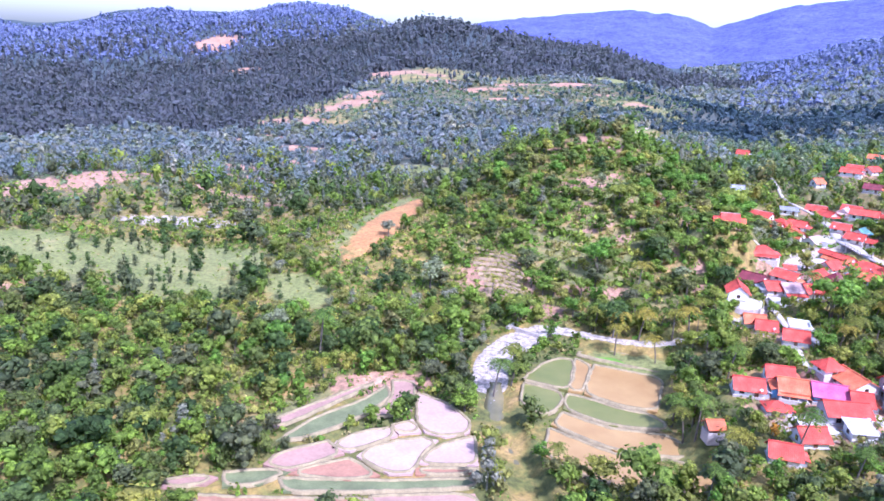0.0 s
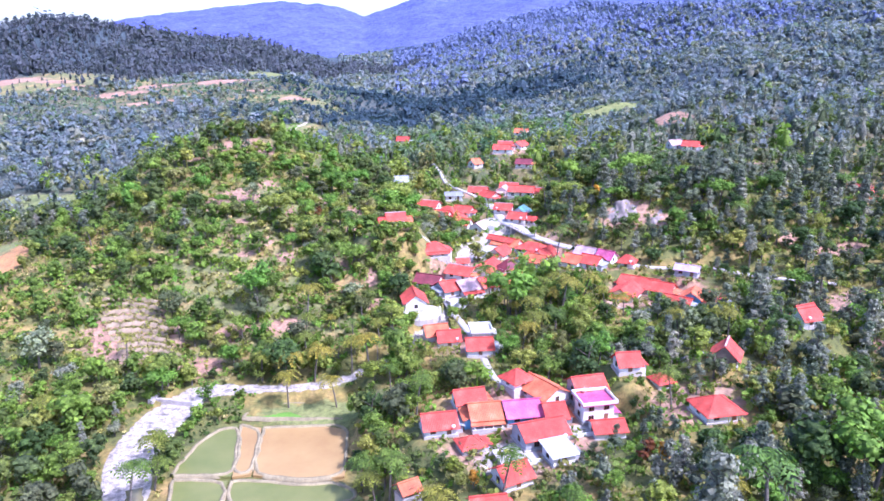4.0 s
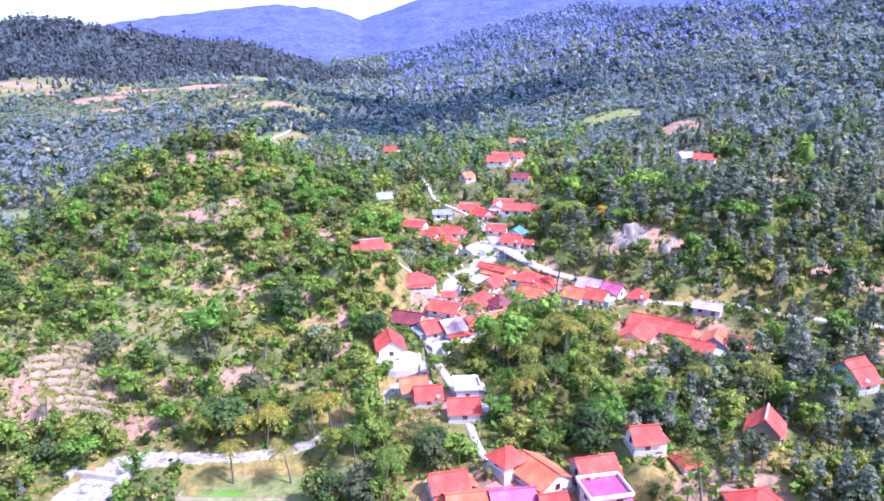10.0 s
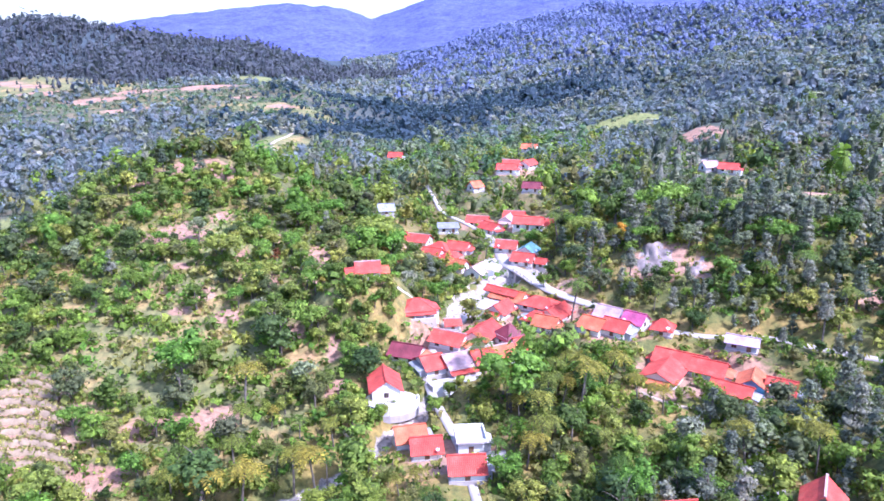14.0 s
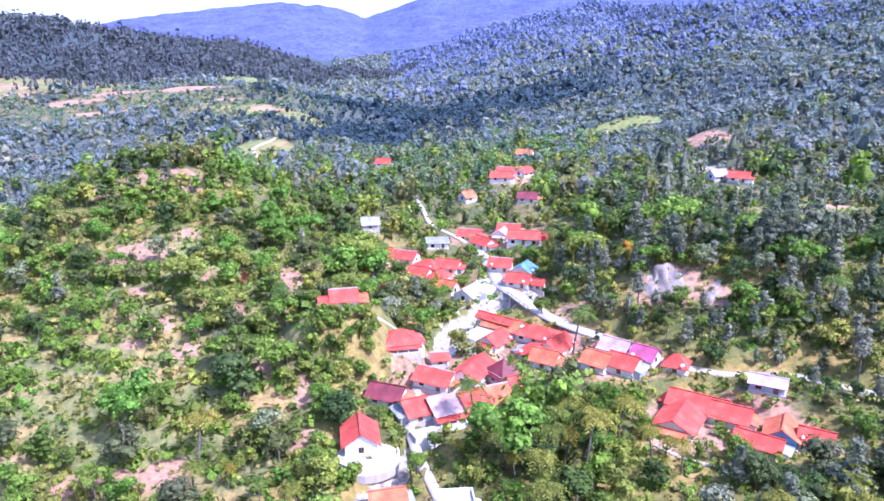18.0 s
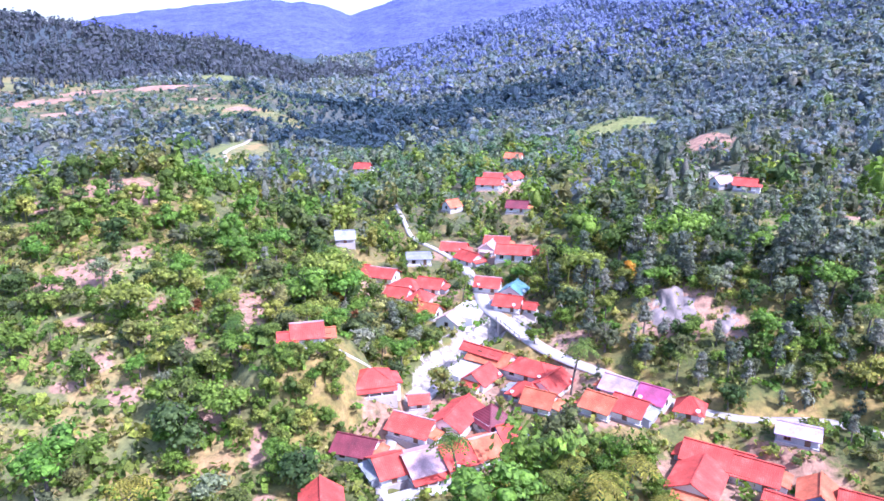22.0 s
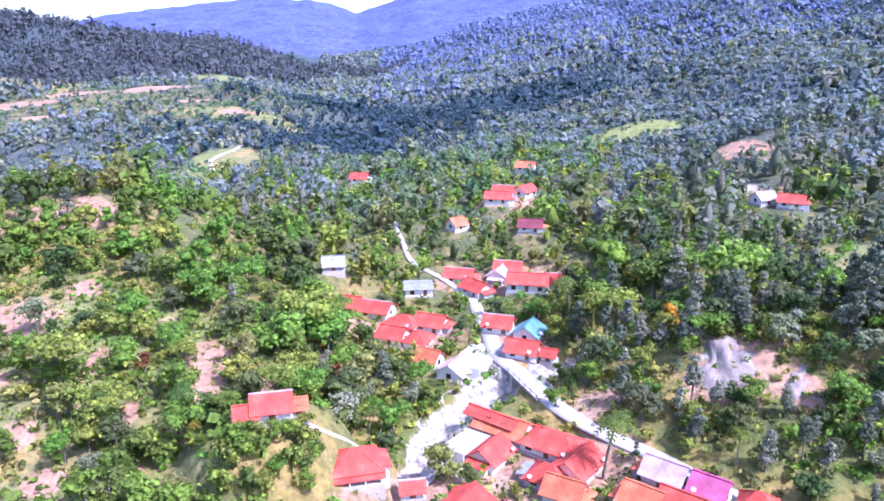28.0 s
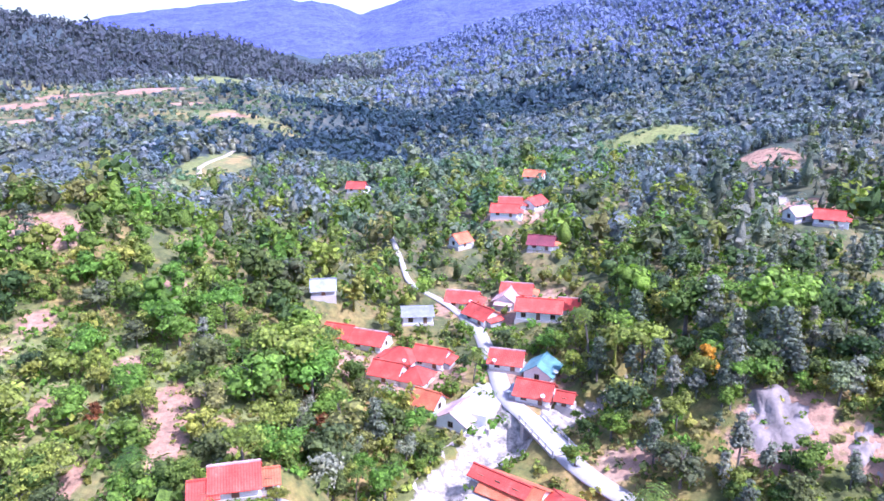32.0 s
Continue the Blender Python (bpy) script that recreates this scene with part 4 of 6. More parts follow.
# ---- ground: one sheet to the horizon ----
BARE = [  # what covers the ground: kind, x, y, reach, reach, turn
    ("soil", -72, 245, 11, 5.5, 8), ("soil", -89, 239.5, 5, 2.4, -10), ("soil", -68, 210, 9, 6, 15), ("soil", -59, 220, 3.2, 3.2, 0), ("soil", -40, 210, 2.8, 3.2, 0), ("soil", -48, 199, 1.3, 5.6, -5), ("soil", -53, 184, 3.2, 2.4, 0), ("soil", -38, 187, 1.4, 4, 0), ("soil", -28, 186, 2.4, 2.4, 0), ("soil", -17, 214, 4, 1.6, 20), ("soil", -45, 176, 3.2, 2, 0), ("soil", -40, 149, 5, 3, 0), ("soil", -62, 195, 3.2, 1.6, 0), ("soil", -30, 168, 2.4, 3.2, 0), ("soil", -22, 196, 2.4, 4, 20), ("soil", -75, 147.5, 10, 13, 35), ("straw", -97, 181, 7, 5, 0), ("soil", -77, 84, 12, 5, 40), ("straw", -88, 66, 5, 14, -20), ("lawn", -172, 112, 34, 15, -20), ("lawn", -215, 104, 26, 12, 0), ("soil", -44, 190, 2.4, 1.6, 30), ("soil", -24.5, 182.8, 1.3, 1.9, 0), ("soil", -56, 179, 3.2, 1.4, 0), ("soil", -34.6, 176.8, 2.1, 1.6, 0), ("soil", -20.6, 164, 1.4, 4, 0), ("soil", -50, 148.8, 5, 2, 0), ("soil", -53, 146, 4, 2.4, 0),
    ("soil", 49.5, 193.6, 6.5, 6, 20), ("stone", 47.6, 197, 1.6, 1.6, 20), ("soil", 57.6, 188.6, 3, 4, 0), ("soil", -168, 544, 20, 9, 0), ("soil", -100, 470, 9, 5, 0), ("soil", -130, 500, 12, 4, 20), ("soil", -265, 318, 16, 8, 10), ("soil", -314, 322, 14, 7, 0), ("soil", -343, 400, 22, 12, 40), ("soil", -326, 450, 20, 14, 40), ("soil", -328, 486, 18, 12, 20), ("soil", -345, 574, 30, 14, 0), ("soil", -275, 536, 22, 9, 0), ("straw", -330, 430, 50, 60, 20), ("straw", -290, 560, 70, 40, 0), ("soil", -750, 785, 30, 40, 0),
    ("soil", -318, 461, 22, 10, 20), ("soil", -319, 397, 16, 8, 0), ("soil", -305, 341, 18, 7, 0), ("soil", -626, 695, 26, 12, 0), ("soil", -300, 561, 16, 6, 0), ("soil", -212, 197, 20, 5, 10), ("soil", -273, 257, 22, 7, 0), ("lawn", -182, 290, 14, 7, 0), ("soil", 89, 174, 5, 2.6, 0), ("soil", 98, 167, 7, 3.6, 0), ("soil", 73, 126, 6, 2.2, 25), ("lawn", 100, 235, 20, 4.5, 25), ("soil", 108, 239, 9, 3, 25), ("soil", 101, 327, 9, 5, -40), ("soil", -45, 306, 6, 1.8, -40), ("soil", -34, 288, 4, 1.6, -30), ("soil", -283, 146, 16, 14, 50), ("soil", -262, 168, 15, 14, 40), ("soil", -230, 192, 26, 10, 30), ("lawn", -160, 280, 18, 9, 20), ("soil", -213, 540, 18, 9, 10), ("soil", -230, 510, 20, 8, 20), ("soil", -192, 478, 20, 6, 10), ("straw", -100, 470, 40, 14, 0), ("straw", -70, 372, 12, 26, 0), ("straw", -38, 296, 8, 9, 40), ("lawn", -162, 655, 26, 30, 0), ("straw", 92, 232, 22, 5, 22), ("straw", 150, 380, 20, 9, 0), ("straw", -60, 168, 36, 30, 0), ("straw", -38, 160, 18, 22, 0), ("lawn", -50, 205, 34, 12, 0), ("soil", -242, 287, 18, 7, 20), ("soil", -241, 340, 16, 7, 0), ("soil", -241, 238, 16, 5, 0), ("lawn", 90, 410, 26, 8, 6), ("lawn", -26, 119, 12, 4, 0), ("lawn", -76, 365, 13, 38, 5),
    ("rust", -125, 172, 6.5, 34, 9), ("lawn", -134, 178, 5, 36, 9), ("soil", -18, 152, 2.4, 3.2, 0), ("soil", -30, 200, 4, 6.4, 20), ("soil", -28, 192, 2.4, 4.8, 0),
    ("lawn", -159, 130, 20, 9, -20), ("lawn", -123, 114.5, 13, 7, -20), ("straw", -184, 86, 14, 8, 40), ("soil", -196, 70, 12, 5, 40), ("lawn", -205, 95, 22, 8, 0), ("lawn", -138, 206, 12, 5, 30), ("stone", -201, 154, 24, 5, 37), ("soil", 84, 118, 7, 3, 20),
    ("soil", 88, 140, 8, 5, 0), ("stone", 12, 214, 5, 6, 0), ("stone", 8.5, 190.5, 4.5, 7.5, 10), ("soil", 30, 196, 4, 3, 0), ("soil", -57, 135, 6, 4, 0),
    ("soil", 40, 150, 5, 3, 0), ("stone", 8, 91, 5, 4.5, 20), ("soil", 97, 292, 9, 6, 0), ("stone", 92, 300, 6, 3, 40), ("soil", -45, 235, 6.4, 2.4, 40), ("soil", -140, 560, 40, 5, 0),
]

# trodden earth between the houses
YARDS = [(10, 99, 15, 13), (6, 170, 13, 13), (23, 183, 14, 8), (-2, 229, 13, 9), (20, 256, 16, 9), (49, 157, 13, 9), (36, 174, 9, 6), (20, 222, 8, 8), (3, 134, 8, 7), (40, 100, 8, 8), (24, 305, 10, 7), (96, 283, 8, 6), (-15.5, 178, 6, 3)]


def cover(kind, x, y):
    out = np.zeros(np.shape(x))
    for k, ax, ay, rx, ry, turn in BARE:
        if k == kind:
            c, s = math.cos(radians(turn)), math.sin(radians(turn))
            u, v = (x - ax) * c + (y - ay) * s, (y - ay) * c - (x - ax) * s
            out = np.maximum(out, 1.15 - 0.6 * np.hypot(u / rx, v / ry))
    return np.clip(out, 0, 1)


def near_line(line, x, y, extra):
    out = np.zeros(np.shape(x))
    box_ = (x > line[:, 0].min() - 15) & (x < line[:, 0].max() + 15) & (y > line[:, 1].min() - 15) & (y < line[:, 1].max() + 15)
    if box_.any():
        d = np.min([np.hypot(x[box_] - a, y[box_] - b) - w for a, b, _, w in line], axis=0)
        out[box_] = np.clip(1 - (d - extra) / 1.5, 0, 1)
    return out


rings = np.r_[0.02, 3.0, np.geomspace(12, 90, 40, endpoint=False), np.geomspace(90, 420, 190, endpoint=False), np.geomspace(420, 1500, 130, endpoint=False), np.geomspace(1500, 4700, 24)]
turns = np.r_[np.arange(-180, -48, 6.0), np.arange(-48, 78, 0.42), np.arange(78, 180, 6.0)]
gr, ga = np.meshgrid(rings, np.radians(turns), indexing="ij")
gx, gy = CX - gr * np.sin(ga), CY + gr * np.cos(ga)
gz = height(gx.ravel(), gy.ravel())
nr, na = gr.shape
idx = np.arange(nr * na).reshape(nr, na)
a0, a1 = idx[:-1], idx[1:]
quads = np.stack([a0, np.roll(a0, -1, 1), np.roll(a1, -1, 1), a1], -1).reshape(-1, 4)
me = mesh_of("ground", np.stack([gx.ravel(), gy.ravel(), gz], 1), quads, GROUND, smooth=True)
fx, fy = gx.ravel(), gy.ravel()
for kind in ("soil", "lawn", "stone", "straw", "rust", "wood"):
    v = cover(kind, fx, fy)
    if kind == "wood":  # the floor of the closed woods, tree shade and distance haze in its colour
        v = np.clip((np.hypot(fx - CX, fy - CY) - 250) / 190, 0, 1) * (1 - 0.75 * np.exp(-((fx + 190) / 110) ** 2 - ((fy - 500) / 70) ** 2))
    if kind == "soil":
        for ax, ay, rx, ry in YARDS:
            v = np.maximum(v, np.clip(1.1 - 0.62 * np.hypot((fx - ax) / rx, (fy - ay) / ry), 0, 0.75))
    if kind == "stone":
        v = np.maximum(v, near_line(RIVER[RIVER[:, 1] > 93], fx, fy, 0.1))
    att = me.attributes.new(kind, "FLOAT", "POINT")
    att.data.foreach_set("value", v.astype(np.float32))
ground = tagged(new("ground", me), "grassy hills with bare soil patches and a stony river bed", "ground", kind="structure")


# ---- the mountain range far behind ----
SKYLINE = ((-180, 2.0), (-90, 4.0), (-34, 5.0), (-20, 5.2), (-5, 4.6), (1.5, 3.6), (3.7, 2.85), (6.2, 2.05), (7.6, 2.65), (9.2, 2.95), (10.4, 2.85), (12, 3.15), (14, 2.9), (18.3, 2.4), (20, 2.2), (22, 1.95), (25, 1.3), (28, 0.6), (36, 0.4), (54, -1.0), (64, -0.5), (100, 1.5), (180, 2.0))
bt = np.radians(np.r_[np.arange(-180, -50, 3.0), np.arange(-50, 76, 0.3), np.arange(76, 180, 3.0)])
br = np.linspace(1380, 2600, 46)
bgr, bga = np.meshgrid(br, bt, indexing="ij")
bx, by = -bgr * np.sin(bga), bgr * np.cos(bga)
rise = np.interp(np.degrees(bga), [a for a, _ in SKYLINE], [b for _, b in SKYLINE])
up = np.clip((bgr - 1380) / 860, 0, 1)
top = 70 + 2240 * np.tan(np.radians(rise))
bz = 20 + (top - 20) * up ** 0.9 + wave(bx, by, 420, 31) * 18 * up * (1.25 - up) + np.abs(wave(bx, by, 170, 32)) * 12 * (1.1 - up) * up + wave(bx, by, 45, 33) * 2.2
bz -= np.clip((bgr - 2240) / 360, 0, 1) * 160
bi = np.arange(bgr.size).reshape(bgr.shape)
b0, b1 = bi[:-1], bi[1:]
# backdrop that glows faintly, with the haze in its blue colour
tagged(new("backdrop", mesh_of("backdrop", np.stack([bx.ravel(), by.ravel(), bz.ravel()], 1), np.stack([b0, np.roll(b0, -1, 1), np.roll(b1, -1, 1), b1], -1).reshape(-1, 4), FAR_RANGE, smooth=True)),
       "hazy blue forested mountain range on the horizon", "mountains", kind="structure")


def ribbon(name, line, lift, mat, label, kind="structure", widen=0.0, thick=0.25):
    """A strip with its own thickness laid along a line."""
    p = line[:, :2]
    d = np.gradient(p, axis=0)
    n = np.stack([-d[:, 1], d[:, 0]], 1) / np.linalg.norm(d, axis=1)[:, None]
    w = (line[:, 3] + widen)[:, None]
    z = line[:, 2:3] + lift
    rows = [np.c_[p - n * w, z - thick], np.c_[p - n * w, z], np.c_[p, z + 0.04], np.c_[p + n * w, z], np.c_[p + n * w, z - thick]]
    v = np.stack(rows, 1).reshape(-1, 3)
    m = len(p)
    f = [(i * 5 + k + 5, i * 5 + k, i * 5 + k + 1, i * 5 + k + 6) for i in range(m - 1) for k in range(4)]
    return tagged(new(name, mesh_of(name, v, f, mat)), label, name, kind=kind)


def draped(line):
    """A line lifted so that neither edge sinks into the ground."""
    q = line.copy()
    d = np.gradient(q[:, :2], axis=0)
    n = np.stack([-d[:, 1], d[:, 0]], 1) / np.linalg.norm(d, axis=1)[:, None] * q[:, 3:4]
    for k in (-1, 0, 1):
        q[:, 2] = np.maximum(q[:, 2], height(q[:, 0] + k * n[:, 0], q[:, 1] + k * n[:, 1]))
    for _ in range(3):
        q[1:-1, 2] = np.maximum(q[1:-1, 2], (q[:-2, 2] + q[1:-1, 2] + q[2:, 2]) / 3)
    return q


ribbon("road", draped(ROAD), 0.12, CONCRETE, "pale concrete village road")
ribbon("lane", draped(LANE), 0.11, CONCRETE, "pale concrete lane between the houses")
WATER = material("river_water", water_build, 0.12)
stream = RIVER.copy()
stream[:, 3] = stream[:, 3] * (np.where(stream[:, 1] < 94, 0.75, 0.42) + 0.1 * np.sin(np.arange(len(stream)) * 0.7))
stream[:, 0] += np.sin(np.arange(len(stream)) * 0.35) * 1.3
for lo, hi in ((-40, 97), (150, 230)):
    ribbon("water", stream[(stream[:, 1] > lo) & (stream[:, 1] < hi)], 0.1, WATER, "shallow brown river water among stones", thick=0.4)

# ---- fields ----
def field(name, pts, z, mat, label, lip=0.28, bank=0.45):
    """A paddy: the wet or dry floor inside a raised earth bank."""
    f = thing(name, pose(0, 0, 0), label, "field", "paddy fields")
    bm = fresh()
    slab(bm, [(x, y, z) for x, y in pts], 0.5)
    part("floor", bm, mat, f)
    p = np.array(pts + pts[:1], float)
    q = along(np.c_[p, np.full(len(p), z), np.full(len(p), bank)], 1.6)
    q[:, :2] += np.random.RandomState(len(pts)).normal(0, 0.1, (len(q), 2))
    d = np.gradient(q[:, :2], axis=0)
    n = np.stack([-d[:, 1], d[:, 0]], 1) / np.maximum(np.linalg.norm(d, axis=1)[:, None], 1e-6)
    w = bank
    rows = [np.c_[q[:, :2] - n * w, np.full(len(q), z - 0.4)], np.c_[q[:, :2] - n * w * 0.5, np.full(len(q), z + lip)], np.c_[q[:, :2] + n * w * 0.5, np.full(len(q), z + lip)], np.c_[q[:, :2] + n * w, np.full(len(q), z - 0.4)]]
    v = np.stack(rows, 1).reshape(-1, 3)
    faces = [(i * 4 + k + 4, i * 4 + k, i * 4 + k + 1, i * 4 + k + 5) for i in range(len(q) - 1) for k in range(3)]
    part("bank", mesh_of("bank", v, faces, MUD_WALL), MUD_WALL, f)
    return f


MUD = {"wet_green": (WATER_GREEN, "flooded green paddy field inside low earth banks"), "wet_brown": (WATER_BROWN, "flooded muddy paddy field inside low earth banks"),
       "dry": (PADDY_DRY, "dry pinkish paddy field inside low earth banks"), "pale": (PADDY_PALE, "pale drained paddy field inside low earth banks"),
       "rice": (RICE, "bright green young rice behind the flooded paddies"), "soil": (PADDY_SOIL, "bare reddish ploughed paddy field inside low earth banks"),
       "stubble": (PADDY_GRASS, "stubbly green paddy field inside low earth banks")}
for pts, level, kind in FIELDS:
    mid_ = np.mean(pts, 0)
    if level < -2.4:
        pts = [tuple(mid_ + (np.array(p) - mid_) * 1.1) for p in pts]
    field("paddy_field", list(pts), level, MUD[kind][0], MUD[kind][1])

# ---- plants ----
def unit(v):
    return v / np.maximum(np.linalg.norm(v, axis=-1, keepdims=True), 1e-9)


def cards(centres, outward, size, rs, flat=0.5, lift=0.4):
    """Leaf clumps: one bent quad each at the centres, turned roughly outward."""
    n = len(centres)
    nrm = unit(outward * (flat + 0.4) + rs.normal(0, 0.34, (n, 3)) + [0, 0, lift])
    u = unit(np.cross(nrm, rs.normal(0, 1, (n, 3))))
    v = np.cross(nrm, u)
    s = (size * rs.uniform(0.6, 1.35, n))[:, None]
    a = rs.uniform(0.55, 0.95, n)[:, None]
    quad = np.stack([centres - u * s, centres - v * s * a + nrm * s * 0.2, centres + u * s, centres + v * s * a + nrm * s * 0.2], 1)
    return quad.reshape(-1, 3), np.arange(4 * n).reshape(-1, 4)


def crown(seed, n, radius, tall, base, size, lumps=9, shape="round", core=0.0, lift=0.4):
    """A crown of leaf clumps on uneven lobes, with gaps between them."""
    rs = np.random.RandomState(seed)
    k = lumps
    dirs = unit(rs.normal(0, 1, (k, 3)))
    if shape == "round":
        lc = dirs * rs.uniform(0.35, 0.75, (k, 1)) * [radius, radius, tall / 2] + [0, 0, base + tall / 2]
        lr = rs.uniform(0.32, 0.55, k) * radius
    elif shape == "tall":
        h = rs.uniform(0, 1, k)
        lc = np.c_[rs.normal(0, 0.28, (k, 2)) * radius * (1.15 - h)[:, None], base + h * tall]
        lr = (0.3 + 0.4 * (1 - h)) * radius
    elif shape == "flat":
        lc = np.c_[rs.uniform(-0.75, 0.75, (k, 2)) * radius, base + tall * rs.uniform(0.55, 1, k)]
        lr = rs.uniform(0.35, 0.55, k) * radius
    else:  # cone
        h = (np.arange(k) + 0.5) / k
        lc = np.c_[rs.normal(0, 0.08, (k, 2)) * radius, base + h * tall]
        lr = (1.05 - h) * radius
    pick = rs.randint(0, k, n)
    d = unit(rs.normal(0, 1, (n, 3)) + [0, 0, 0.35])
    squash = [1, 1, 0.62 if shape != "cone" else 0.35]
    c = lc[pick] + d * squash * (lr[pick] * rs.uniform(0.72, 1.08, n))[:, None]
    v, f = cards(c, d, size, rs, 0.5, lift)
    if core:
        # the shaded inside of each lobe: a rough block that closes the gaps
        for p, q in zip(lc, lr):
            t = unit(rs.normal(0, 1, (3, 3)))
            t[1] = unit(np.cross(t[0], t[1]))
            t[2] = np.cross(t[0], t[1])
            b = np.array([(-1, -1, -1), (1, -1, -1), (1, 1, -1), (-1, 1, -1), (-1, -1, 1), (1, -1, 1), (1, 1, 1), (-1, 1, 1)]) * rs.uniform(0.8, 1.1, (8, 1))
            k = len(v)
            v = np.concatenate([v, (b @ t) * squash * q * core * 0.58 + p])
            f = np.concatenate([f, np.array([(3, 2, 1, 0), (4, 5, 6, 7), (0, 1, 5, 4), (1, 2, 6, 5), (2, 3, 7, 6), (3, 0, 4, 7)]) + k])
    return v, f


def stem(points, radii, sides=5):
    """A tapered round stem along points, as quads."""
    v, f = [], []
    for i, (p, r) in enumerate(zip(points, radii)):
        for s in range(sides):
            a = 6.283 * s / sides
            v.append((p[0] + r * math.cos(a), p[1] + r * math.sin(a), p[2]))
            if i + 1 < len(points):
                f.append((i * sides + s, i * sides + (s + 1) % sides, (i + 1) * sides + (s + 1) % sides, (i + 1) * sides + s))
    return np.array(v), np.array(f)


def joined(pieces):
    v, f, at = [], [], 0
    for pv, pf in pieces:
        v.append(pv)
        f.append(pf + at)
        at += len(pv)
    return np.concatenate(v), np.concatenate(f)


def trunk(seed, tall, r, limbs=4, reach=1.6):
    rs = np.random.RandomState(seed)
    lean = rs.normal(0, 0.05, 2) * tall
    pts = [(lean[0] * t * t, lean[1] * t * t, -0.5 + (tall + 0.5) * t) for t in (0, 0.3, 0.65, 1.0)]
    out = [stem(pts, [r * 1.25, r, r * 0.75, r * 0.35])]
    for i in range(limbs):
        a, h = rs.uniform(0, 6.283), rs.uniform(0.5, 0.9) * tall
        tip = np.array([math.cos(a) * reach, math.sin(a) * reach, h + reach * 0.8])
        b = np.array([lean[0] * (h / tall) ** 2, lean[1] * (h / tall) ** 2, h])
        out.append(stem([b, (b + tip) / 2 + [0, 0, 0.1], tip], [r * 0.45, r * 0.3, r * 0.12], 4))
    return joined(out)


def palm_parts(seed, tall, fronds=21, leaf=2.9):
    rs = np.random.RandomState(seed)
    bend = rs.normal(0, 0.10, 2) * tall
    pts = [(bend[0] * t ** 1.6, bend[1] * t ** 1.6, -0.5 + (tall + 0.5) * t) for t in np.linspace(0, 1, 7)]
    tv, tf = stem(pts, np.linspace(0.2, 0.11, 7), 6)
    top = np.array(pts[-1])
    v, f = [], []
    for i in range(fronds):
        a = 6.283 * i / fronds + rs.uniform(-0.2, 0.2)
        up = rs.uniform(-0.15, 1.15)
        d, side = np.array([math.cos(a), math.sin(a), 0]), np.array([-math.sin(a), math.cos(a), 0])
        L = leaf * rs.uniform(0.8, 1.15)
        spine = [top + d * L * t * (1 - 0.12 * t) + np.array([0, 0, L * (up * t - (0.55 + up * 0.75) * t * t)]) for t in np.linspace(0, 1, 9)]
        for j in range(8):
            p, q = spine[j], spine[j + 1]
            w = 0.5 * math.sin(math.pi * (0.12 + 0.8 * (j + 0.5) / 8)) * L / 2.7
            for s in (-1, 1):
                o = side * s * w + d * 0.22 * L / 2.7 - np.array([0, 0, w * 0.45])
                k = len(v)
                m = p + (q - p) * 0.5
                v += [p, m, m + o, p + o * 0.95]
                f.append((k, k + 1, k + 2, k + 3))
    return (tv, tf), (np.array(v), np.array(f))


def banana_parts(seed):
    rs = np.random.RandomState(seed)
    tv, tf = stem([(0, 0, -0.3), (0, 0, 1.2), (0.05, 0, 2.0)], [0.16, 0.13, 0.09])
    v, f = [], []
    for i in range(9):
        a = 6.283 * i / 9 + rs.uniform(-0.3, 0.3)
        d, side = np.array([math.cos(a), math.sin(a), 0]), np.array([-math.sin(a), math.cos(a), 0])
        L, up = rs.uniform(1.5, 2.2), rs.uniform(0.5, 1.3)
        sp = [np.array([0, 0, 2.0]) + d * L * t + np.array([0, 0, L * (up * t - (up + 0.25) * t * t)]) for t in np.linspace(0, 1, 5)]
        for j in range(4):
            w0, w1 = (0.34 * math.sin(math.pi * min(0.97, 0.1 + 0.9 * t)) for t in (j / 4, (j + 1) / 4))
            for s in (-1, 1):
                k = len(v)
                v += [sp[j], sp[j + 1], sp[j + 1] + side * s * w1 + [0, 0, 0.1], sp[j] + side * s * w0 + [0, 0, 0.1]]
                f.append((k, k + 1, k + 2, k + 3))
    return (tv, tf), (np.array(v), np.array(f))


def bamboo_parts(seed, tall=8.0):
    rs = np.random.RandomState(seed)
    culms, cl, out = [], [], []
    for i in range(10):
        a, b = rs.uniform(0, 6.283), rs.uniform(0.1, 0.9)
        foot = np.array([math.cos(a) * b, math.sin(a) * b, -0.4])
        arch = np.array([math.cos(a), math.sin(a), 0]) * rs.uniform(1.2, 3.4)
        h = tall * rs.uniform(0.75, 1.1)
        pts = [foot + arch * t ** 2.4 + np.array([0, 0, h * (t - 0.22 * t ** 3)]) for t in np.linspace(0, 1, 5)]
        culms.append(stem(pts, [0.06, 0.055, 0.045, 0.03, 0.015], 4))
        for t in rs.uniform(0.3, 1.02, 44):
            p = foot + arch * t ** 2.4 + np.array([0, 0, h * (t - 0.22 * t ** 3)])
            cl.append(p + rs.normal(0, 0.38, 3))
            out.append(unit(arch + [0, 0, 0.6]))
    return culms, cards(np.array(cl), np.array(out), 0.36, rs, 0.3)


KINDS = {}


def plant_kind(key, name, label, category, stem_mesh, leaf_mesh, leaf_mat, group):
    KINDS[key] = (name, label, category, [mesh_of("culm", *q, BARK) for q in stem_mesh] if isinstance(stem_mesh, list) else mesh_of("trunk", *stem_mesh, BARK), mesh_of("crown", *leaf_mesh, leaf_mat, tint=np.zeros(len(leaf_mesh[0]))), group)


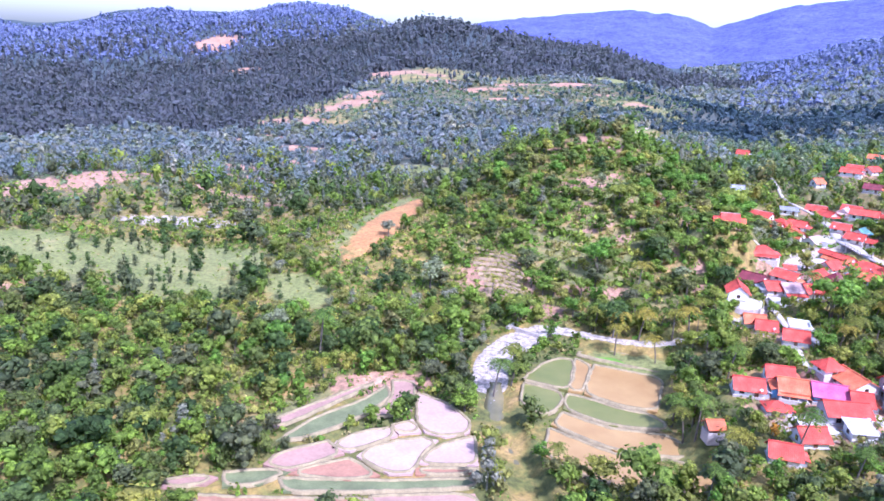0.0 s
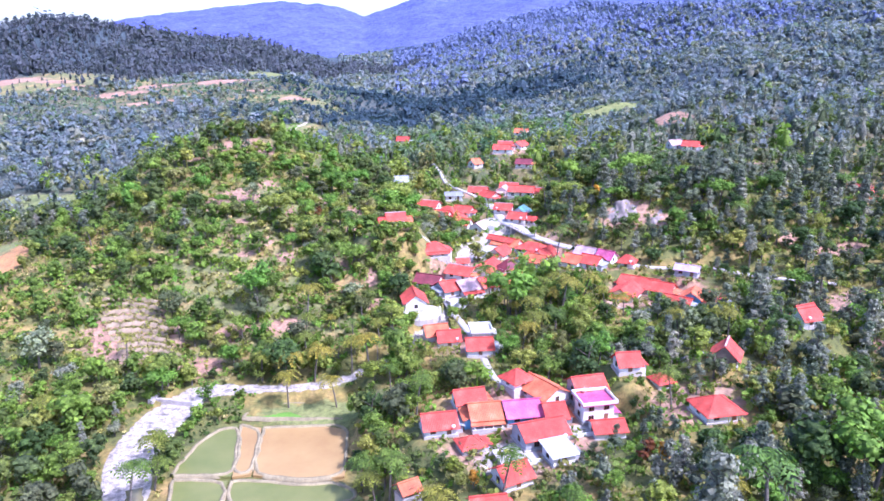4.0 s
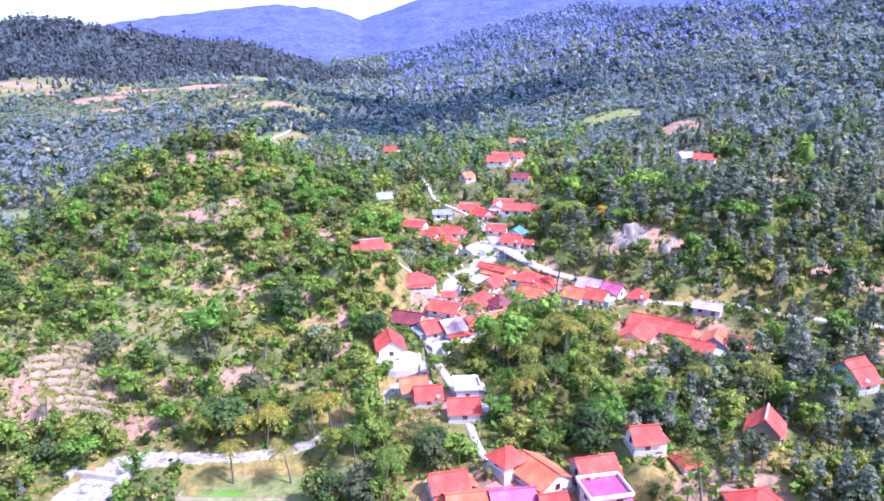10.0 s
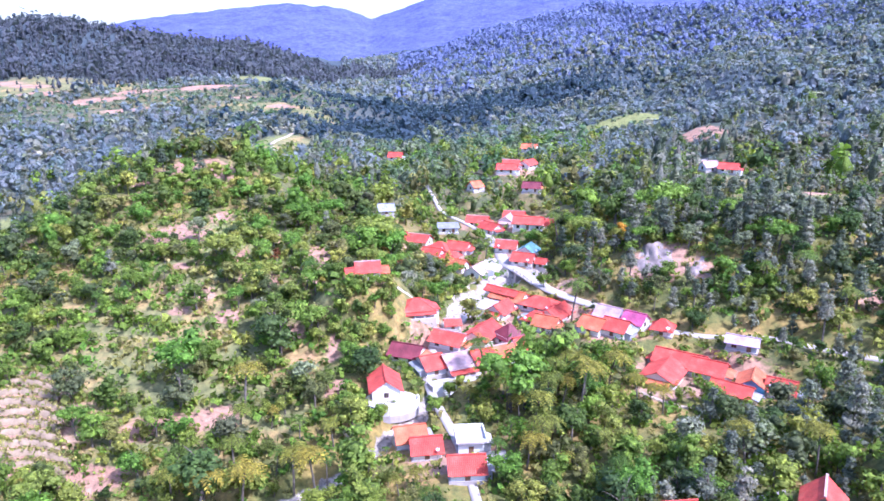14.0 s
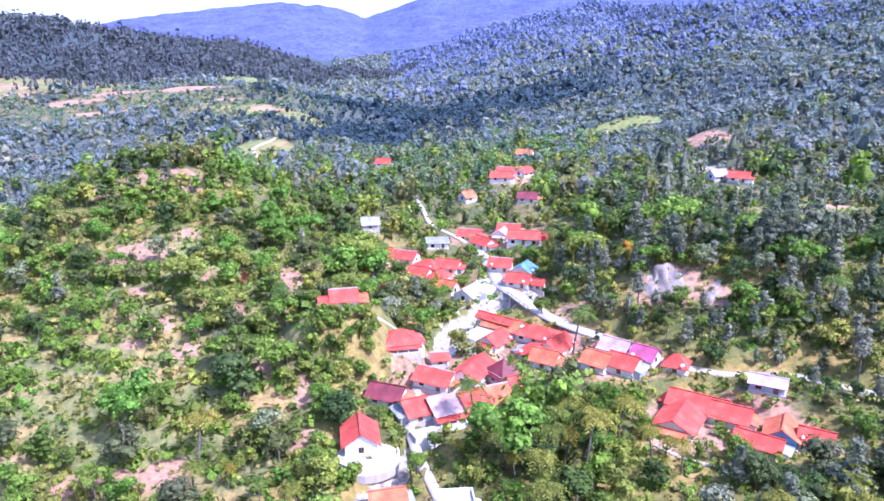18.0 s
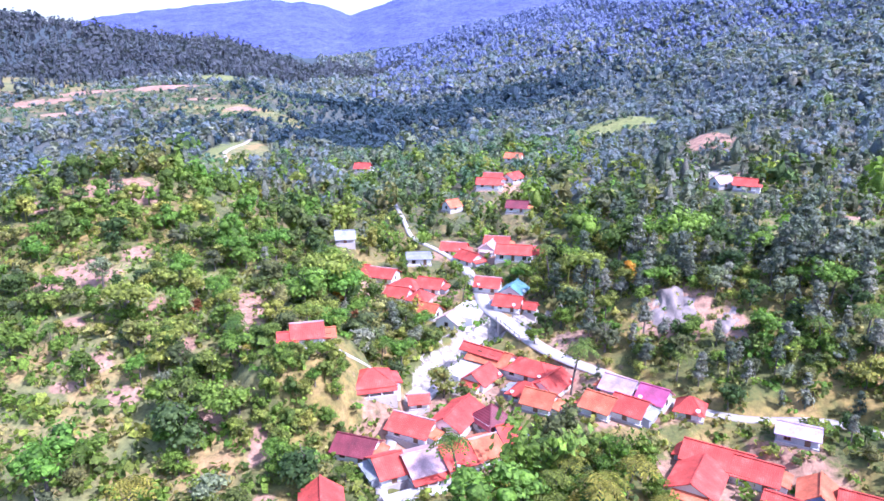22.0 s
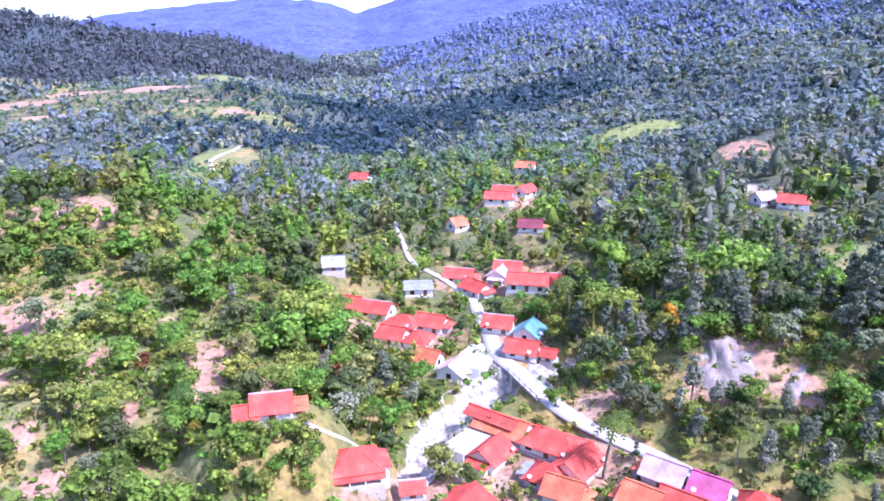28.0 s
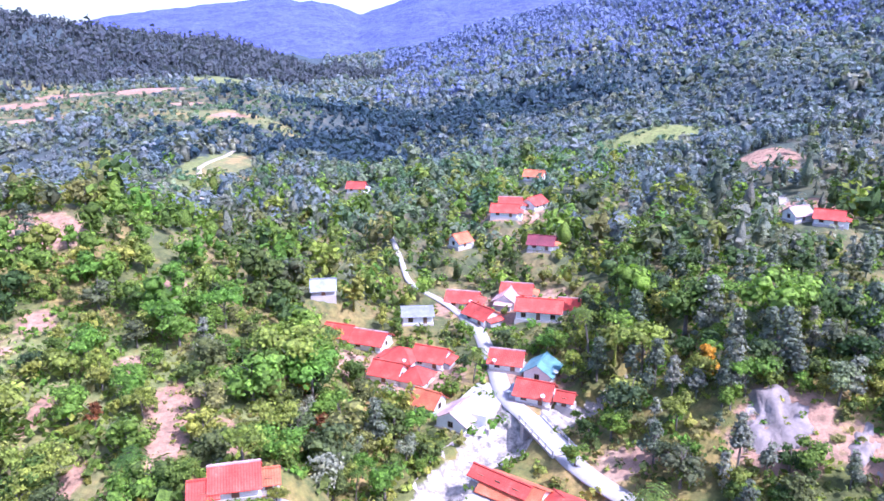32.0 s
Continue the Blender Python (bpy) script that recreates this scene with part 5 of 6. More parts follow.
def plant(key, x, y, z, turn, size):
    name, label, category, tm, cm, group = KINDS[key]
    t = thing(name, pose(x, y, z, 0, 0, turn) @ Matrix.Scale(size, 4), label, category, group)
    for n, me in ([("culm", q) for q in tm] if isinstance(tm, list) else [("trunk", tm)]) + [("crown", cm)]:
        o = new(n, me)
        o.parent = t
    return t


for i in range(4):
    plant_kind(("round", i), "broadleaf_tree", "broad green leafy tree with an uneven crown", "tree", trunk(20 + i, 3.8, 0.17), crown(30 + i, 620, 2.6, 4.0, 1.0, 0.19, 13, core=0.72), LEAF, "broadleaf trees")
    plant_kind(("tall", i), "slender_tree", "slender greyish-green tree with a thin crown", "tree", trunk(40 + i, 6.5, 0.14, 5, 1.1), crown(50 + i, 560, 2.0, 5.6, 1.8, 0.18, 14, "tall", core=0.66), LEAF_DRY, "slender trees")
    plant_kind(("dark", i), "dense_tree", "dark green dense leafy tree", "tree", trunk(64 + i, 4.2, 0.18), crown(66 + i, 620, 2.6, 4.4, 1.0, 0.19, 13, core=0.72), LEAF_DARK, "dark trees")
    plant_kind(("lime", i), "bright_tree", "bright yellow-green leafy tree", "tree", trunk(60 + i, 3.6, 0.16), crown(70 + i, 600, 2.6, 3.6, 1.2, 0.2, 13, "flat" if i % 2 else "round", core=0.68), LEAF_LIME, "bright trees")
for i in range(3):
    plant_kind(("palm", i), "coconut_palm", "coconut palm with yellowish-green drooping fronds", "palm tree", *palm_parts(80 + i, 6.0 + i), LEAF_PALM, "coconut palms")
    plant_kind(("bamboo", i), "bamboo_clump", "arching clump of yellow-green bamboo", "bamboo", *bamboo_parts(90 + i), LEAF_LIME, "bamboo clumps")
    plant_kind(("banana", i), "banana_plant", "banana plant with broad torn leaves", "banana plant", *banana_parts(100 + i), LEAF_PALM, "banana plants")
    plant_kind(("pale", i), "pale_tree", "tree with a pale whitish-green crown", "tree", trunk(110 + i, 4.2, 0.15), crown(115 + i, 520, 2.3, 4.0, 1.6, 0.2, 12, core=0.6), LEAF_PALE, "pale trees")
plant_kind(("gold", 0), "flowering_tree", "small tree covered with yellow-orange flowers", "tree", trunk(120, 3.0, 0.1), crown(121, 200, 1.3, 2.6, 1.4, 0.28, 8, "tall"), LEAF_GOLD, "flowering trees")

# where nothing tall grows
HX, HY = np.array([h[0] for h in HOUSES]), np.array([h[1] for h in HOUSES])
HR = np.array([math.hypot(h[4], h[5]) / 2 for h in HOUSES])


def built_up(x, y):
    """True on houses, roads, water and fields."""
    out = np.zeros(np.shape(x), bool)
    for line in (ROAD, LANE):
        out |= near_line(line, x, y, -0.1) > 0.45
    out |= near_line(RIVER, x, y, 0.7) > 0.45
    for h in HOUSES:
        c, s = math.cos(radians(h[3])), math.sin(radians(h[3]))
        u, v = (x - h[0]) * c + (y - h[1]) * s, (y - h[1]) * c - (x - h[0]) * s
        out |= (np.abs(u) < h[4] / 2 + 0.9) & (np.abs(v) < h[5] / 2 + 0.9)
    for pts, _, _ in FIELDS:
        for dx, dy in ((1.6, 0), (-1.6, 0), (0, 1.6), (0, -1.6)):
            out |= inside(pts, x + dx, y + dy)
    return out


def open_ground(x, y):
    """True where houses, roads, water, fields or bare soil keep trees away."""
    out = built_up(x, y) | (cover("soil", x, y) + cover("stone", x, y) > 0.62) | (np.maximum(cover("lawn", x, y) * (np.hypot(x, y) < 900), cover("rust", x, y)) > 0.55) & (np.hypot(x + 50, y - 205) > 40)
    for a, b, r in zip(HX, HY, HR):
        out |= np.hypot(x - a, y - b) < r + 1.4
        out |= (np.abs(x - a) < r * 0.85) & (y < b) & (y > b - r - (4.6 if a > 30 or b > 195 else 2.4))
    return out


THIN = [(96, 228, 26, 12), (-325, 440, 50, 75), (-300, 560, 80, 40), (-165, 112, 42, 26), (-212, 120, 45, 40), (-255, 155, 45, 30), (-122, 108, 16, 12), (-165, 520, 95, 60), (-230, 470, 60, 60), (-75, 345, 25, 25), (-110, 470, 50, 40), (-120, 150, 40, 40), (-150, 170, 60, 40), (95, 410, 30, 9), (-76, 244, 16, 5), (-124, 168, 15, 36), (-60, 166, 20, 20), (-38, 156, 9, 12), (-66, 214, 16, 10), (-75, 147, 13, 15)]


def thinned(x, y):
    """How sparsely trees stand, 0 to 1."""
    out = np.zeros(np.shape(x))
    for a, b, rx, ry in THIN:
        out = np.maximum(out, np.clip(1.3 - np.hypot((x - a) / rx, (y - b) / ry), 0, 1))
    return out


def scatter(spacing, r0, r1, t0, t1, seed):
    """Jittered points whose spacing is in metres at r0 and grows with the distance as asked."""
    rs = np.random.RandomState(seed)
    xs, ys = [], []
    r = r0
    while r < r1:
        s = spacing(r)
        a = np.arange(t0, t1, math.degrees(s / r))
        a = np.radians(a + rs.uniform(-0.5, 0.5, len(a)) * math.degrees(s / r))
        rr = r + rs.uniform(-0.5, 0.5, len(a)) * s
        xs.append(CX - rr * np.sin(a))
        ys.append(CY + rr * np.cos(a))
        r += s
    return np.concatenate(xs), np.concatenate(ys), rs


def forest(name, label, x, y, size, template, mats, seed, sink=0.0):
    """Many joined trees, each from one of the templates, as one object."""
    rs = np.random.RandomState(seed)
    z = height(x, y) - sink
    kind = rs.randint(0, len(template), len(x))
    V, F, T = [], [], []
    at = 0
    for k, (tv, tf) in enumerate(template):
        s = kind == k
        n = int(s.sum())
        if not n:
            continue
        a = rs.uniform(0, 6.283, n)
        c, sn, sz = np.cos(a)[:, None], np.sin(a)[:, None], size[s][:, None]
        hz = sz * rs.uniform(0.8, 1.25, (n, 1))
        vx = (tv[None, :, 0] * c - tv[None, :, 1] * sn) * sz + x[s][:, None]
        vy = (tv[None, :, 0] * sn + tv[None, :, 1] * c) * sz + y[s][:, None]
        vz = tv[None, :, 2] * hz + z[s][:, None]
        V.append(np.stack([vx, vy, vz], -1).reshape(-1, 3))
        F.append((tf[None] + (np.arange(n) * len(tv))[:, None, None] + at).reshape(-1, 4))
        t = np.clip(0.5 + 0.30 * wave(x[s], y[s], 38 if len(x) < 4500 else 90, seed) + rs.normal(0, 0.17, n), 0.01, 0.99)
        T.append(np.repeat(t, len(tv)))
        at += n * len(tv)
    if not V:
        return None
    me = mesh_of(name, np.concatenate(V), np.concatenate(F), mats, tint=np.concatenate(T))
    return tagged(new(name, me), label, "forest", kind="stuff")


def puff(seed, radius, tall, base, sides=4):
    """The dense inside of a far tree: a ragged angular lump."""
    rs = np.random.RandomState(seed)
    v = []
    for h, w in ((0.0, 0.5), (0.45, 1.0), (1.0, 0.3)):
        for k in range(sides):
            a = 6.283 * (k + rs.uniform(-0.3, 0.3)) / sides
            q = radius * w * rs.uniform(0.6, 1.3)
            v.append((q * math.cos(a), q * math.sin(a), base + tall * (h + rs.uniform(-0.14, 0.14))))
    f = [(i * sides + k, i * sides + (k + 1) % sides, (i + 1) * sides + (k + 1) % sides, (i + 1) * sides + k) for i in range(2) for k in range(sides)]
    return np.array(v), np.array(f)


# near slopes
x, y, rs = scatter(lambda r: 3.7 if r < 260 else 4.0, 88, 420, -35, 67, 1)
keep = ~open_ground(x, y)
thin = wave(x, y, 45, 21)
keep &= rs.uniform(-1.6, 1.0, len(x)) < 0.8 + 0.3 * thin - 2.3 * thinned(x, y) - 0.7 * np.exp(-((x + 42) / 30) ** 2 - ((y - 180) / 40) ** 2)
x, y, thin = x[keep], y[keep], thin[keep]
r = np.hypot(x - CX, y - CY)
turn = np.degrees(np.arctan2(-(x - CX), y - CY))
west = 1 / (1 + np.exp(-(turn + 9 + 3 * wave(x, y, 80, 5)) / 4))  # greener to the west, greyer to the east
valley = np.exp(-((x - 12) / 42) ** 2 - ((y - 290) / 75) ** 2)  # fresh green along the upper stream
pick = rs.uniform(0, 1, len(x))
size = 1.2 * rs.uniform(0.45, 1.1, len(x)) * (1.05 + 0.22 * np.clip(wave(x, y, 50, 42), -1, 1)) * np.where(rs.uniform(0, 1, len(x)) > 0.93, 1.55, 1.0)
for a_, b_, c_ in zip(HX, HY, HR):
    size *= np.where(np.hypot(x - a_, y - b_ + 3) < c_ + 4.5, 0.72, 1.0)
size = np.maximum(size, 0.42)
z = height(x, y)
single = np.zeros(len(x), bool)
order = np.argsort(np.hypot(x, y - 160) + rs.uniform(0, 70, len(x)))
limit = {"round": 180, "dark": 90, "tall": 130, "lime": 130, "palm": 110, "bamboo": 60, "banana": 60, "pale": 35}
count = dict.fromkeys(limit, 0)
lush = np.exp(-((x - 16) / 26) ** 2 - ((y - 140) / 22) ** 2) + np.exp(-((x + 28) / 22) ** 2 - ((y - 128) / 12) ** 2)
hill = np.exp(-((x + 42) / 34) ** 2 - ((y - 182) / 46) ** 2)  # the sunny western slope
gloom = (1 - 0.7 * hill) * np.clip(0.15 + 0.28 * wave(x, y, 34, 47), 0.02, 0.5) + 0.25 * np.exp(-((x + 118) / 34) ** 2 - ((y - 55) / 34) ** 2) + 0.12 * (1 - west) + 0.3 * np.clip((turn - 22) / 8, 0, 1) * np.clip((r - 200) / 60, 0, 1)
mix = rs.uniform(0, 1, len(x))
for i in order:
    if r[i] > 265 or not -38 < turn[i] < 50:
        continue
    u = pick[i]
    if u < 0.045 + 0.3 * lush[i]:
        key = "palm"
    elif u < 0.065 + 0.5 * lush[i]:
        key = "bamboo"
    elif u < 0.10 + 0.56 * lush[i]:
        key = "banana"
    elif u < 0.13:
        key = "pale"
    elif mix[i] < gloom[i]:
        key = "dark"
    elif u < 0.13 + 0.6 * (1 - west[i]):
        key = "tall"
    elif u > 0.86 - 0.3 * hill[i]:
        key = "lime"
    else:
        key = "round"
    if count[key] >= limit[key]:
        continue
    count[key] += 1
    single[i] = True
    kinds = [k for k in KINDS if k[0] == key]
    s = size[i] * {"palm": 0.72, "banana": 0.75, "bamboo": 0.75}.get(key, 1.0)
    plant(kinds[i % len(kinds)], x[i], y[i], z[i], pick[i] * 3600, s)
for gx_, gy_, gs in ((43.5, 206, 1.5), (2, 84, 0.8), (-15, 212, 1.2), (30, 84, 1.0)):
    plant(("gold", 0), gx_, gy_, height(gx_, gy_)[0], 40, gs)
rest = ~single
full = [joined([crown(200 + i, 165, 2.5, 3.9, 0.7, 0.26, 8, core=0.76), trunk(210 + i, 3.0, 0.16, 0)]) for i in range(6)]
thin_ = [joined([crown(220 + i, 165, 1.9, 5.0, 0.9, 0.24, 8, "tall", core=0.72), trunk(230 + i, 5.0, 0.12, 0)]) for i in range(6)]
back = [joined([crown(200 + i, 34, 2.5, 3.9, 0.9, 0.5, 5, lift=0.9), puff(205 + i, 1.1, 2.2, 1.0)]) for i in range(6)]
back_thin = [joined([crown(225 + i, 32, 1.9, 4.8, 1.0, 0.46, 5, "tall", lift=0.9), puff(235 + i, 0.7, 2.8, 1.0)]) for i in range(6)]
# haze-coloured leaves take over as the distance grows
upland = rest & (r > 300) & (mix < (r - 300) / 150)
dim = rest & ~upland & (mix < gloom)
sunny = np.exp(-((x + 58) / 38) ** 2 - ((y - 212) / 42) ** 2)  # young growth on the hill
bright = rest & ~upland & ~dim & (pick > 0.88 - 0.5 * np.maximum(sunny, hill) + 0.3 * np.clip((turn - 22) / 8, 0, 1) * np.clip((r - 200) / 60, 0, 1) - 0.12 * np.clip(wave(x, y, 55, 41), -1, 1) - 0.3 * valley)
bright &= (west > 0.35) | (valley > 0.25) | (r < 200)
green = rest & ~upland & ~dim & ~bright & (pick < 0.88 * np.maximum(west * (1 - 0.5 * np.clip((r - 230) / 120, 0, 1)), 0.16 + valley))
dry = rest & ~green & ~bright & ~upland & ~dim
g = upland & (np.abs(x - 5) < 70 * (0.4 + mix))
forest("hillside_trees", "fresh green trees along the upper valley", x[g], y[g], size[g] * 1.1, back, LEAF_MID_S, 17)
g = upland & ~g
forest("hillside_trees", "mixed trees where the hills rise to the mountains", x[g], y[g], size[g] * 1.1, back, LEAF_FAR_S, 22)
for near, a_, b_, s_ in ((r < 285, full, thin_, 1.0), (r >= 285, back, back_thin, 1.1)):
    g = green & near
    forest("hillside_trees", "mixed green trees covering the hillside", x[g], y[g], size[g] * s_, a_, LEAF_S, 5)
    g = dim & near
    forest("hillside_trees", "dark green trees on the hillside", x[g], y[g], size[g] * s_ * 1.1, a_, LEAF_DARK_S, 4)
    g = bright & near
    forest("hillside_trees", "bright yellow-green trees on the hillside", x[g], y[g], size[g] * s_, a_, LEAF_LIME_S, 6)
    g = dry & near
    forest("hillside_trees", "greyish dry-season trees on the hillside", x[g], y[g], size[g] * s_, b_, LEAF_DRY_S, 7)
# undergrowth between the trees
ux, uy, urs = scatter(lambda q: 2.1 if q < 275 else 3.2, 88, 340, -33, 62, 2)
keep = ~built_up(ux, uy)
# on the open western slope the growth stands in rows along the terraces
rows_ = np.sin(base_height(ux, uy) * 2.9 + 1.2 * wave(ux, uy, 30, 71))
keep &= (cover("straw", ux, uy) < 0.55) | (rows_ > -0.7)
keep &= (cover("rust", ux, uy) < 0.5) & ((cover("lawn", ux, uy) < 0.5) | (urs.uniform(0, 1, len(ux)) < 0.35) | (np.hypot(ux + 50, uy - 205) < 40))
ux, uy = ux[keep], uy[keep]
bush = [crown(240 + i, 15, 1.3, 1.6, -0.2, 0.39, 5) for i in range(6)]
ub = urs.uniform(0, 1, len(ux))
us = urs.uniform(0.55, 1.5, len(ux)) * np.where(cover("soil", ux, uy) > 0.6, 0.55, 1.0) * np.where((cover("lawn", ux, uy) > 0.5) & (uy < 130), 0.4, 1.0) * np.where(cover("straw", ux, uy) > 0.5, 1.35, 1.0)
forest("shrubs", "low bright shrubs and grass clumps between the trees", ux[ub < 0.3], uy[ub < 0.3], us[ub < 0.3], bush, LEAF_LIME_S, 8)
g = (ub >= 0.3) & (ub < 0.52)
forest("shrubs", "dry straw-coloured grass clumps", ux[g], uy[g], us[g] * 0.9, bush, STRAW_S, 18)
g = ub >= 0.52
forest("shrubs", "low green shrubs between the trees", ux[g], uy[g], us[g], bush, LEAF_S, 28)
# single trees dotted over the pastures
px_, py_ = urs.uniform(-215, -105, 190), urs.uniform(70, 150, 190)
keep = (cover("lawn", px_, py_) > 0.5) | (cover("straw", px_, py_) > 0.75)
px_, py_ = px_[keep], py_[keep]
forest("pasture_trees", "slender scattered trees on the pasture", px_, py_, urs.uniform(0.45, 0.95, len(px_)), thin_, LEAF_DARK_S, 33)
# close growth on the steep banks: x, y, reach, reach, how many
bx_, by_ = [], []
for ax, ay, rx_, ry_, n_ in ((-14, 169, 8, 7, 75), (-21, 172, 6, 10, 45), (-8, 174, 4, 3, 14), (-16, 146, 5, 7, 40), (-9, 140, 6, 4, 28), (22, 158, 8, 6, 40), (40, 186, 7, 4, 26), (56, 198, 9, 5, 40), (66, 182, 8, 7, 40), (4, 199, 3, 3, 8), (-12, 195, 6, 10, 50), (34, 124, 9, 6, 36), (52, 98, 9, 8, 36)):
    a_, q_ = urs.uniform(0, 6.283, n_), np.sqrt(urs.uniform(0, 1, n_))
    bx_.append(ax + rx_ * q_ * np.cos(a_))
    by_.append(ay + ry_ * q_ * np.sin(a_))
bx_, by_ = np.concatenate(bx_), np.concatenate(by_)
keep = ~open_ground(bx_, by_)
bx_, by_ = bx_[keep], by_[keep]
bs_ = urs.uniform(0.32, 0.8, len(bx_))
half = urs.uniform(0, 1, len(bx_)) < 0.6
forest("hillside_trees", "small green trees on the steep banks", bx_[half], by_[half], bs_[half], full, LEAF_S, 15)
forest("hillside_trees", "small bright trees on the steep banks", bx_[~half], by_[~half], bs_[~half], full, LEAF_LIME_S, 16)
# the middle distance
mx, my, mrs = scatter(lambda q: 4.2 * (q / 420) ** 0.5, 420, 1375, -34, 66, 3)
# the shaded stretch of valley, drawn with the shade-coloured leaves
valley_shade = np.exp(-((mx + 55) / 55) ** 2 - ((my - 465) / 55) ** 2) + 1.2 * np.exp(-((mx - 15 - (my - 560) * 1.1) / 95) ** 2 - ((my - 570) / 50) ** 2)
mt = np.degrees(np.arctan2(-(mx - CX), my - CY))
mr = np.hypot(mx - CX, my - CY)
keep = ~open_ground(mx, my) & (mrs.uniform(0, 1, len(mx)) > 0.88 * thinned(mx, my))
keep &= ~((mt > 8) & (mt < 29) & (mr > 1010))  # nothing shows behind the ridge
mx, my, mt, mr, valley_shade = mx[keep], my[keep], mt[keep], mr[keep], valley_shade[keep]
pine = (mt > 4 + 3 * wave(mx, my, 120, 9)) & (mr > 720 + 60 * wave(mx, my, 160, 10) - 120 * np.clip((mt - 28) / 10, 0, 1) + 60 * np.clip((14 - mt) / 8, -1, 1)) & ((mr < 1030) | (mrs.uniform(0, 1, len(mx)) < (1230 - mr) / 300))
big = np.clip(1.0 + 0.35 * wave(mx, my, 70, 12), 0.6, 1.5)
ms = 1.1 * mrs.uniform(0.7, 1.45, len(mx)) * (1 - 0.35 * thinned(mx, my)) * (mr / 420) ** 0.42 * big * np.where(mrs.uniform(0, 1, len(mx)) > 0.95, 1.5, 1.0)
mid = [joined([crown(260 + i, 19, 2.2, 2.9, 0.3, 0.66, 4, lift=1.0), puff(255 + i, 1.1, 2.0, 0.2)]) for i in range(6)]
blob = [joined([crown(280 + i, 7, 2.1, 2.8, 0.2, 0.9, 3, lift=1.1), puff(290 + i, 1.3, 2.2, 0.0, 3)]) for i in range(8)]
cone = [joined([crown(270 + i, 6, 1.3, 3.6, 0.4, 0.8, 3, "cone", lift=0.9), puff(275 + i, 0.9, 2.8, 0.0, 3)]) for i in range(6)]
mp = mrs.uniform(0, 1, len(mx))
# share of the bluest, haze-painted leaves, rising with distance
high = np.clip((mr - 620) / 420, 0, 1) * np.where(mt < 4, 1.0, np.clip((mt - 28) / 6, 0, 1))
deep = ~pine & (mp * 0.6 < valley_shade)
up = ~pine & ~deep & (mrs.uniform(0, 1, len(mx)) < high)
grey = ~pine & ~deep & ~up & (mp > 0.66)
fresh_ = ~pine & ~deep & ~up & ~grey & (mrs.uniform(0, 1, len(mx)) > (mr - 420) / 260 + np.abs(mx - 10) / 90)
base_ = ~pine & ~deep & ~up & ~grey & ~fresh_
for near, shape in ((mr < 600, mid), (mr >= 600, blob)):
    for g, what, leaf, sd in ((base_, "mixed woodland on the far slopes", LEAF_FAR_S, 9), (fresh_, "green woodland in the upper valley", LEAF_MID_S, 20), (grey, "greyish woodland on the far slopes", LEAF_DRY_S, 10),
                              (up, "hazy woodland high on the mountain side", LEAF_UP_S, 13), (deep, "dense valley woodland with shade put into its leaf colour", LEAF_SHADE_S, 21)):
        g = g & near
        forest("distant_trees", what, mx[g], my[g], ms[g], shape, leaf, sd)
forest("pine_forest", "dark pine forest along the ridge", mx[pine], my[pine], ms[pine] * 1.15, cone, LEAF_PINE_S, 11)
# lower growth that closes the eastern woods
lx, ly, lrs = scatter(lambda q: 5.2 * (q / 420) ** 0.3, 400, 1000, -34, 4, 8)
keep = ~open_ground(lx, ly)
lx, ly = lx[keep], ly[keep]
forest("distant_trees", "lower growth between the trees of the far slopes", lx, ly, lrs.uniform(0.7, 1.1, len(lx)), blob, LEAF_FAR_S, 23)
# woods on the ground flown over first and behind
nx, ny, nrs = scatter(lambda q: 8.0, 24, 135, -180, 180, 12)
nt_ = np.degrees(np.arctan2(-(nx - CX), ny - CY))
keep = ~open_ground(nx, ny) & ((np.hypot(nx - CX, ny - CY) < 86) | (nt_ < -36) | (nt_ > 68))
nx, ny = nx[keep], ny[keep]
forest("hillside_trees", "mixed green trees on the lower valley floor", nx, ny, nrs.uniform(0.7, 1.4, len(nx)), back, LEAF_S, 61)
# scrub on the thinly wooded slopes
sx, sy, srs = scatter(lambda q: 5.0, 300, 640, -20, 60, 6)
keep = (thinned(sx, sy) > 0.25) & (srs.uniform(0, 1, len(sx)) > cover("soil", sx, sy))
sx, sy = sx[keep], sy[keep]
scrub = [crown(290 + i, 10, 1.5, 1.4, 0.0, 0.8, 4) for i in range(4)]
forest("shrubs", "scattered scrub on the cleared slopes", sx, sy, srs.uniform(0.5, 1.3, len(sx)), scrub, LEAF_MID_S, 14)


# ---- small structures ----
def on_ground(x, y):
    return float(height(x, y)[0])


def trail(name, pts, half, label, mat):
    """A trodden path that follows the ground."""
    line = along([(x, y, 0, half) for x, y in pts], 1.2)
    line[:, 2] = height(line[:, 0], line[:, 1])
    return ribbon(name, line, 0.16, mat, label, thick=0.5)


PATH_EARTH = plain("trodden_pale_earth", (0.55, 0.43, 0.33), 0.95, 0.5, 0.25, 3, 0.05)
trail("footpath", [(-80, 406), (-82, 385), (-82, 368), (-75, 350), (-71, 337), (-66, 322)], 0.9, "pale earth footpath over the grassy ridge", PATH_EARTH)
trail("footpath", [(-16.4, 176.6), (-13, 177), (-9, 180.5), (-5, 184.4), (-2.6, 184)], 0.3, "narrow concrete footpath from the hillside house", CONCRETE)
trail("footpath", [(-15.6, 205), (-14.5, 197), (-13, 190), (-12.8, 186)], 0.3, "narrow earth footpath down the slope", PATH_EARTH)
trail("footpath", [(36, 150), (39, 146), (43, 144)], 0.4, "narrow footpath below the houses", PATH_EARTH)
trail("footpath", [(33, 113), (40, 118), (47, 117)], 0.6, "concrete footpath to the wooden house", CONCRETE)

